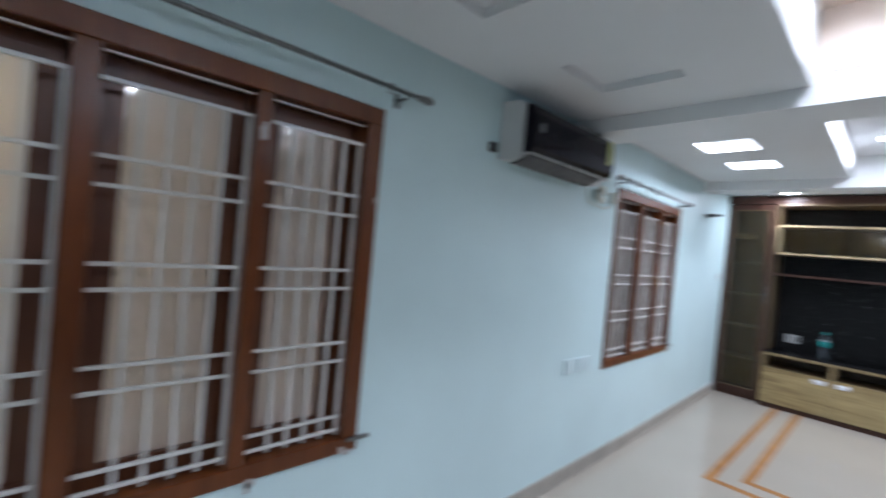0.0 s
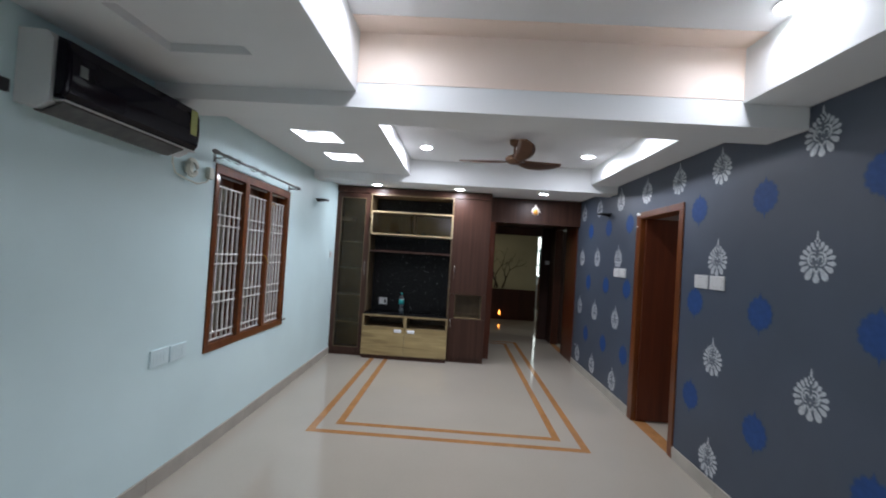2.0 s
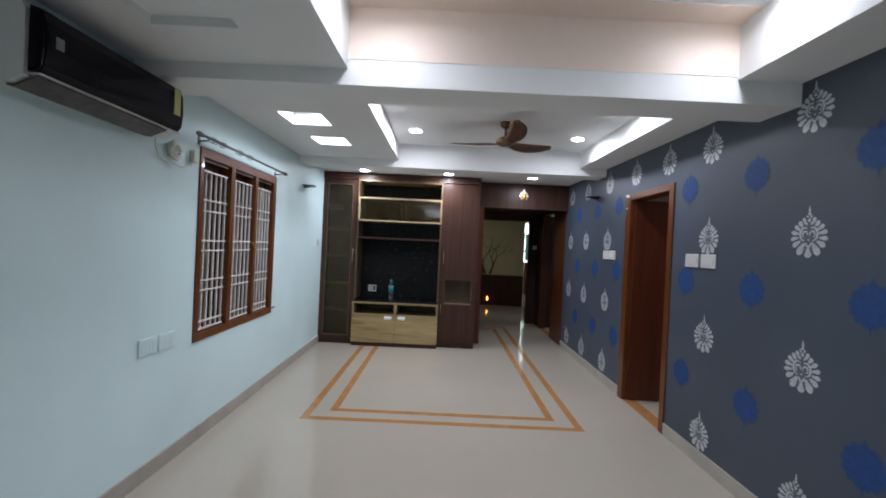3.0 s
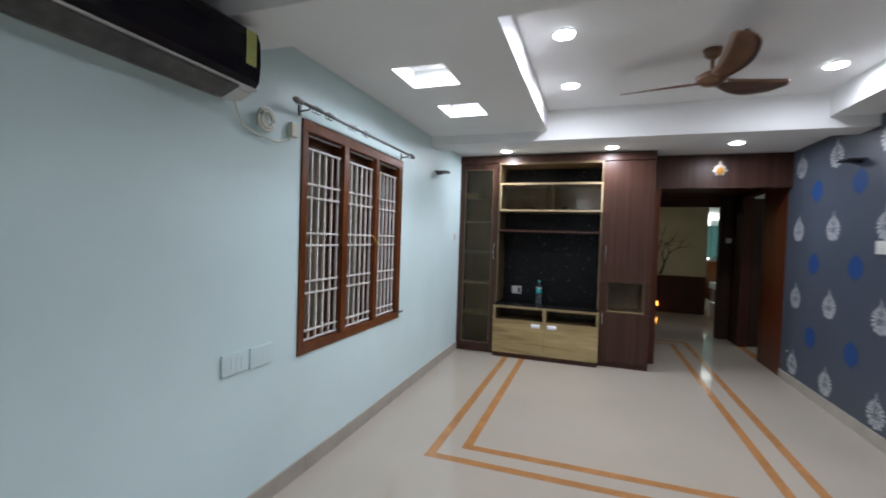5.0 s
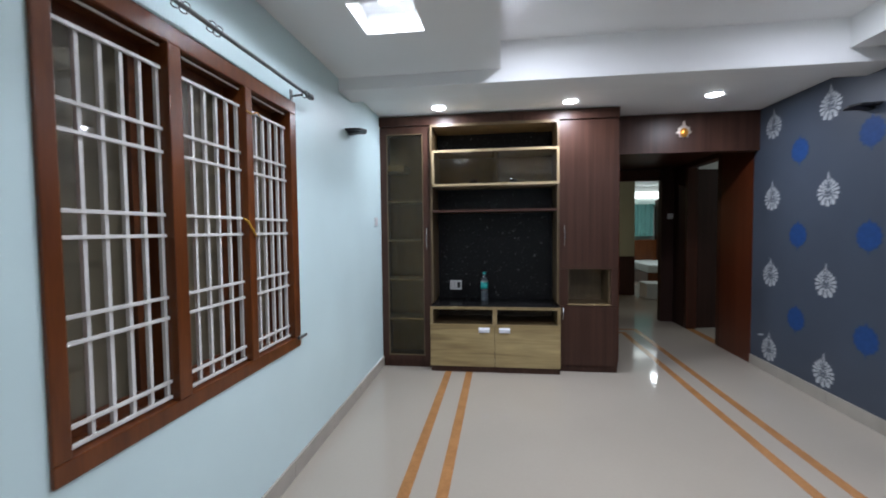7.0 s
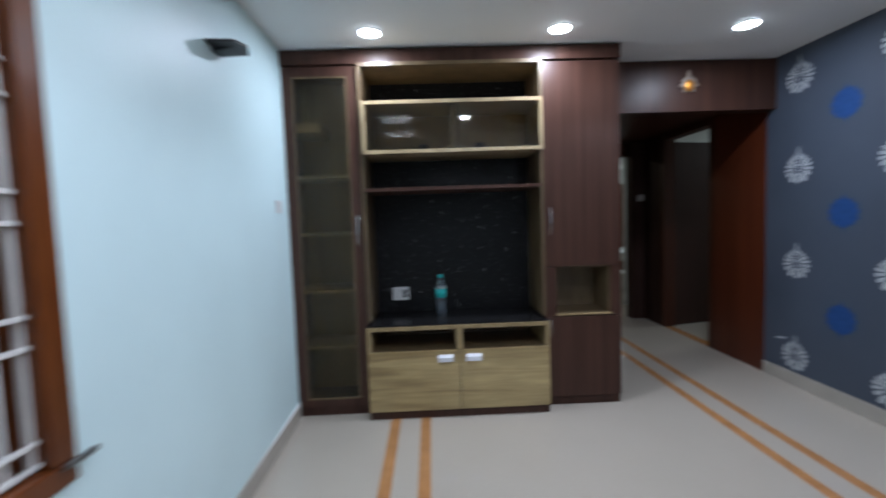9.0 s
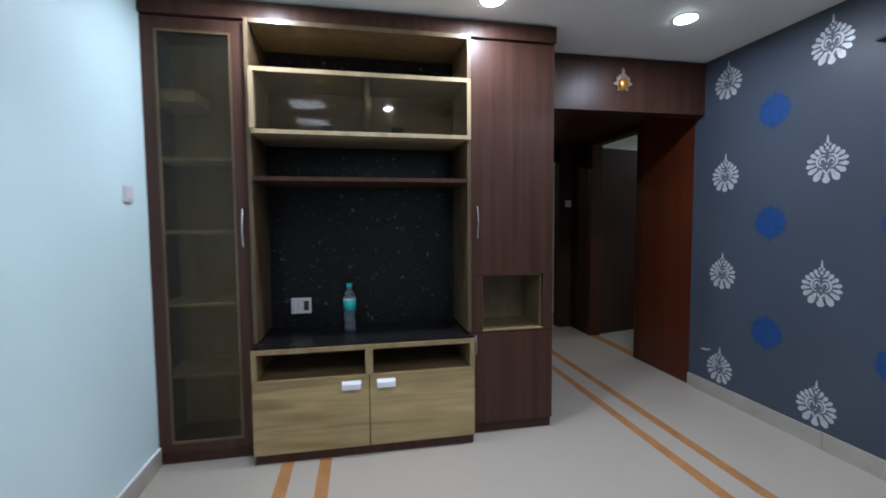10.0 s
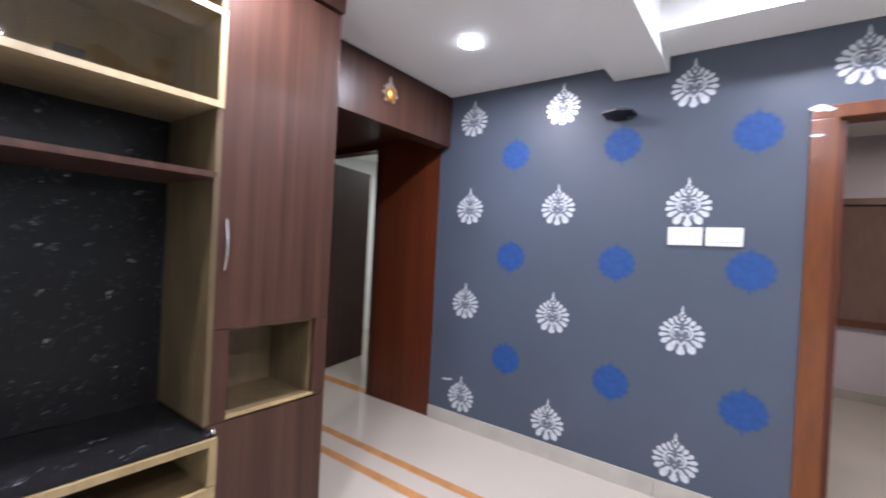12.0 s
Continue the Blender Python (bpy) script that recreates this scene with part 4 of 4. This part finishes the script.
# ---- emblem on the lintel ----
t = thing("lintel_emblem", (7.46, 0.850, 2.34), "small silver petalled medallion with gilded centre on the walnut lintel", "ornament")
bm = bmesh.new()
for deg, ln in ((90, 0.066), (62, 0.024), (118, 0.024), (28, 0.030), (152, 0.030), (-8, 0.042), (188, 0.042), (-52, 0.034), (232, 0.034), (-90, 0.022)):
    q = math.radians(deg)
    u, v = math.cos(q), math.sin(q)
    c_ = (0.850 + 0.035 * u, 2.335 + 0.042 * v)
    w_ = 0.013
    prism(bm, [(c_[0] - v * w_, c_[1] + u * w_), (c_[0] + u * ln * 0.6 - v * w_, c_[1] + v * ln * 0.6 + u * w_), (c_[0] + u * ln, c_[1] + v * ln),
               (c_[0] + u * ln * 0.6 + v * w_, c_[1] + v * ln * 0.6 - u * w_), (c_[0] + v * w_, c_[1] - u * w_)], "yz", 7.460, 7.4695)
prism(bm, [(0.850 + 0.052 * math.cos(k * math.pi / 12), 2.335 + 0.052 * math.sin(k * math.pi / 12)) for k in range(24)], "yz", 7.457, 7.4695)
part("backplate", bm, SILVER, t)
bm = bmesh.new()
bmesh.ops.create_uvsphere(bm, u_segments=20, v_segments=12, radius=1, matrix=Matrix.Translation((7.457, 0.850, 2.322)) @ Matrix.Diagonal((0.018, 0.040, 0.046, 1)))
part("boss", bm, GOLD, t, smooth=True)

# ---- far hall details ----
rnd = random.Random(4)
t = thing("tree_mural", (12.19, 0.8, 0.85), "dark bare tree painted on the beige hall wall", "wall decal")


def limb(p, ang, ln, w, d):
    bend_ = rnd.uniform(-0.35, 0.35)
    pts_, a_ = [p], ang
    for _ in range(3):
        q = pts_[-1]
        pts_.append((q[0] + ln / 3 * math.cos(a_), q[1] + ln / 3 * math.sin(a_)))
        a_ += bend_ / 2
    ws = [w, w * 0.9, w * 0.78, w * 0.6]
    nx, ny = -math.sin(ang), math.cos(ang)
    left = [(u - nx * k, v - ny * k) for (u, v), k in zip(pts_, ws)]
    right = [(u + nx * k, v + ny * k) for (u, v), k in zip(pts_, ws)]
    part("branch", prism(bmesh.new(), left + right[::-1], "yz", 12.192, 12.196), TREE, mural)
    q = pts_[-1]
    if d and q[1] < 2.0 and 0.02 < q[0] < 1.3:
        for s_ in (-1, 1):
            limb(q, a_ + s_ * rnd.uniform(0.25, 0.65), ln * rnd.uniform(0.68, 0.9), w * 0.58, d - 1)


mural = t
limb((0.92, 0.82), 1.25, 0.30, 0.032, 4)
limb((0.80, 0.82), 2.0, 0.26, 0.028, 4)
limb((1.0, 0.82), 1.7, 0.34, 0.022, 3)
t = thing("wall_lamp", (12.15, 0.84, 0.15), "small amber glowing lamp on the dark wainscot", "lamp")
part("lamp_body", lathe(bmesh.new(), [(0.02, 0), (0.03, 0.02), (0.022, 0.03)], (12.13, 0.84, 0.10), 12), BRONZE, t)
part("flame", lathe(bmesh.new(), [(0.015, 0.031), (0.028, 0.06), (0.02, 0.10), (0.004, 0.14)], (12.13, 0.84, 0.10), 12), FLAME, t)
t = thing("tube_light", (16.05, -1.3, 2.3), "white tube light on the far room wall", "lamp")
part("tube", B(16.02, 16.1, -2.4, -0.7, 2.24, 2.42, bevel=0.01), TUBE, t)
t = thing("lit_window", (16.08, -0.8, 1.1), "bright narrow window with three glowing panes in the far room", "window")
for z0_, z1_ in ((1.08, 1.42), (1.50, 1.92), (2.00, 2.34)):
    part("pane", B(16.07, 16.09, -0.98, -0.68, z0_, z1_), TUBE, t)
part("window_frame", B(16.09, 16.098, -1.08, -0.56, 1.0, 2.4), ROOM_WHITE, t)
t = thing("curtain", (15.9, -1.4, 0.9), "teal curtain hanging by the far wall", "curtain")
bm = bmesh.new()
pts = [(-1.66 + 0.02 * k, 15.85 + 0.025 * math.sin(k * 0.9)) for k in range(43)]
box(bm, 15.86, 16.1, -2.3, -0.75, 2.03, 2.06)
prism(bm, [(x, y) for y, x in pts] + [(x + 0.01, y) for y, x in reversed(pts)], "xy", 1.15, 2.05)
part("cloth", bm, TEAL, t)
t = thing("wardrobe", (15.7, -2.2, 0), "dark reddish wooden wardrobe in the far room", "wardrobe")
part("wardrobe_body", B(15.5, 15.84, -2.75, -1.70, 0.0, 2.16), DEEP_WOOD, t)
for a_, b_ in ((-2.745, -2.23), (-2.22, -1.705)):
    part("door", B(15.48, 15.499, a_, b_, 0.05, 2.14, bevel=0.003), RED_WOOD, t)
    part("handle", B(15.465, 15.479, a_ + 0.1, b_ - 0.1, 1.47, 1.485), PEARL, t)
t = thing("storage_box", (11.9, -0.55, 0), "low white box on the hall floor", "box")
part("box_body", B(11.65, 12.1, -0.95, -0.16, 0, 0.26, bevel=0.01), ROOM_WHITE, t)
part("lid", B(11.64, 12.11, -0.96, -0.15, 0.262, 0.30, bevel=0.006), ROOM_WHITE, t)
t = thing("bed", (14.9, -1.5, 0), "brown wooden bed with a pale sheet", "bed")
part("headboard", B(15.7, 15.8, -2.4, -0.8, 0, 1.05, bevel=0.01), TEAK, t)
part("bed_base", B(13.9, 15.7, -2.3, -0.9, 0, 0.28, bevel=0.01), TEAK, t)
part("mattress", B(13.92, 15.69, -2.28, -0.92, 0.28, 0.48, bevel=0.04), ROOM_WHITE, t)

# bedroom window and curtain
t = thing("window_3", (4.4, -3.2, 0.75), "dark teak bedroom window with a brown curtain", "window")
t["kind"] = "structure"
bm = bmesh.new()
for a in ((3.7, 4.9, 0.75, 0.82), (3.7, 4.9, 1.99, 2.06), (3.7, 3.77, 0.82, 1.99), (4.83, 4.9, 0.82, 1.99), (4.26, 4.32, 0.82, 1.99)):
    box(bm, a[0], a[1], -3.2, -3.15, a[2], a[3], bevel=0.004)
part("window_frame", bm, TEAK_DARK, t)
part("pane", B(3.77, 4.83, -3.195, -3.185, 0.82, 1.99), CURTAIN, t)
part("baseboard", B(2.05, 7.25, -3.2, -3.185, 0, 0.10), SKIRT, kind="structure")


def bend(ob):
    """The long pale blue wall runs slightly outward past the second window."""
    at = root_location(ob)
    for v in ob.data.vertices:
        v.co.y += 0.018 * max(0.0, v.co.x + at[0] - 4.3)


t = thing("ribbon", (4.71, YL - 0.02, 1.44), "yellow ribbon tied round the teak window mullion", "ribbon")
part("ribbon_band", tube(bmesh.new(), [(4.66, YL - 0.018, 1.445), (4.69, YL - 0.020, 1.43), (4.73, YL - 0.022, 1.39), (4.755, YL - 0.018, 1.365)], 0.0045, 6), material("yellow_cloth", (0.55, 0.30, 0.03), 0.7), t)
part("ribbon_knot", tube(bmesh.new(), [(4.70, YL - 0.02, 1.93), (4.74, YL - 0.022, 1.925), (4.79, YL - 0.022, 1.945), (4.84, YL - 0.016, 1.92)], 0.0035, 6), material("amber_cord", (0.45, 0.24, 0.04), 0.6), t)
part("grout_line", B(XN, 7.10, YL - 0.010, YL, 0.1005, 0.106), CEIL, kind="structure")

for ob in list(scene.objects):
    if ob.name.startswith(("downlight", "ceiling_fan")) and not ob.parent and ob.type == "EMPTY":
        ob.location.z += rise(ob.location.x)
    if ob.name == "ceiling" or ob.name == "trim":
        for v in ob.data.vertices:
            v.co.z += rise(v.co.x)
    if ob.type == "MESH":
        up = ob
        while up.parent:
            up = up.parent
        if up in (wall_n, win2) or up.name.startswith(("curtain_rod", "grout_line", "balcony", "ribbon")):
            bend(ob)
        elif up.name.startswith(("baseboard", "wall_bracket", "switch_plate")) and ob.data.vertices[0].co.y + root_location(ob)[1] > 3.3:
            bend(ob)
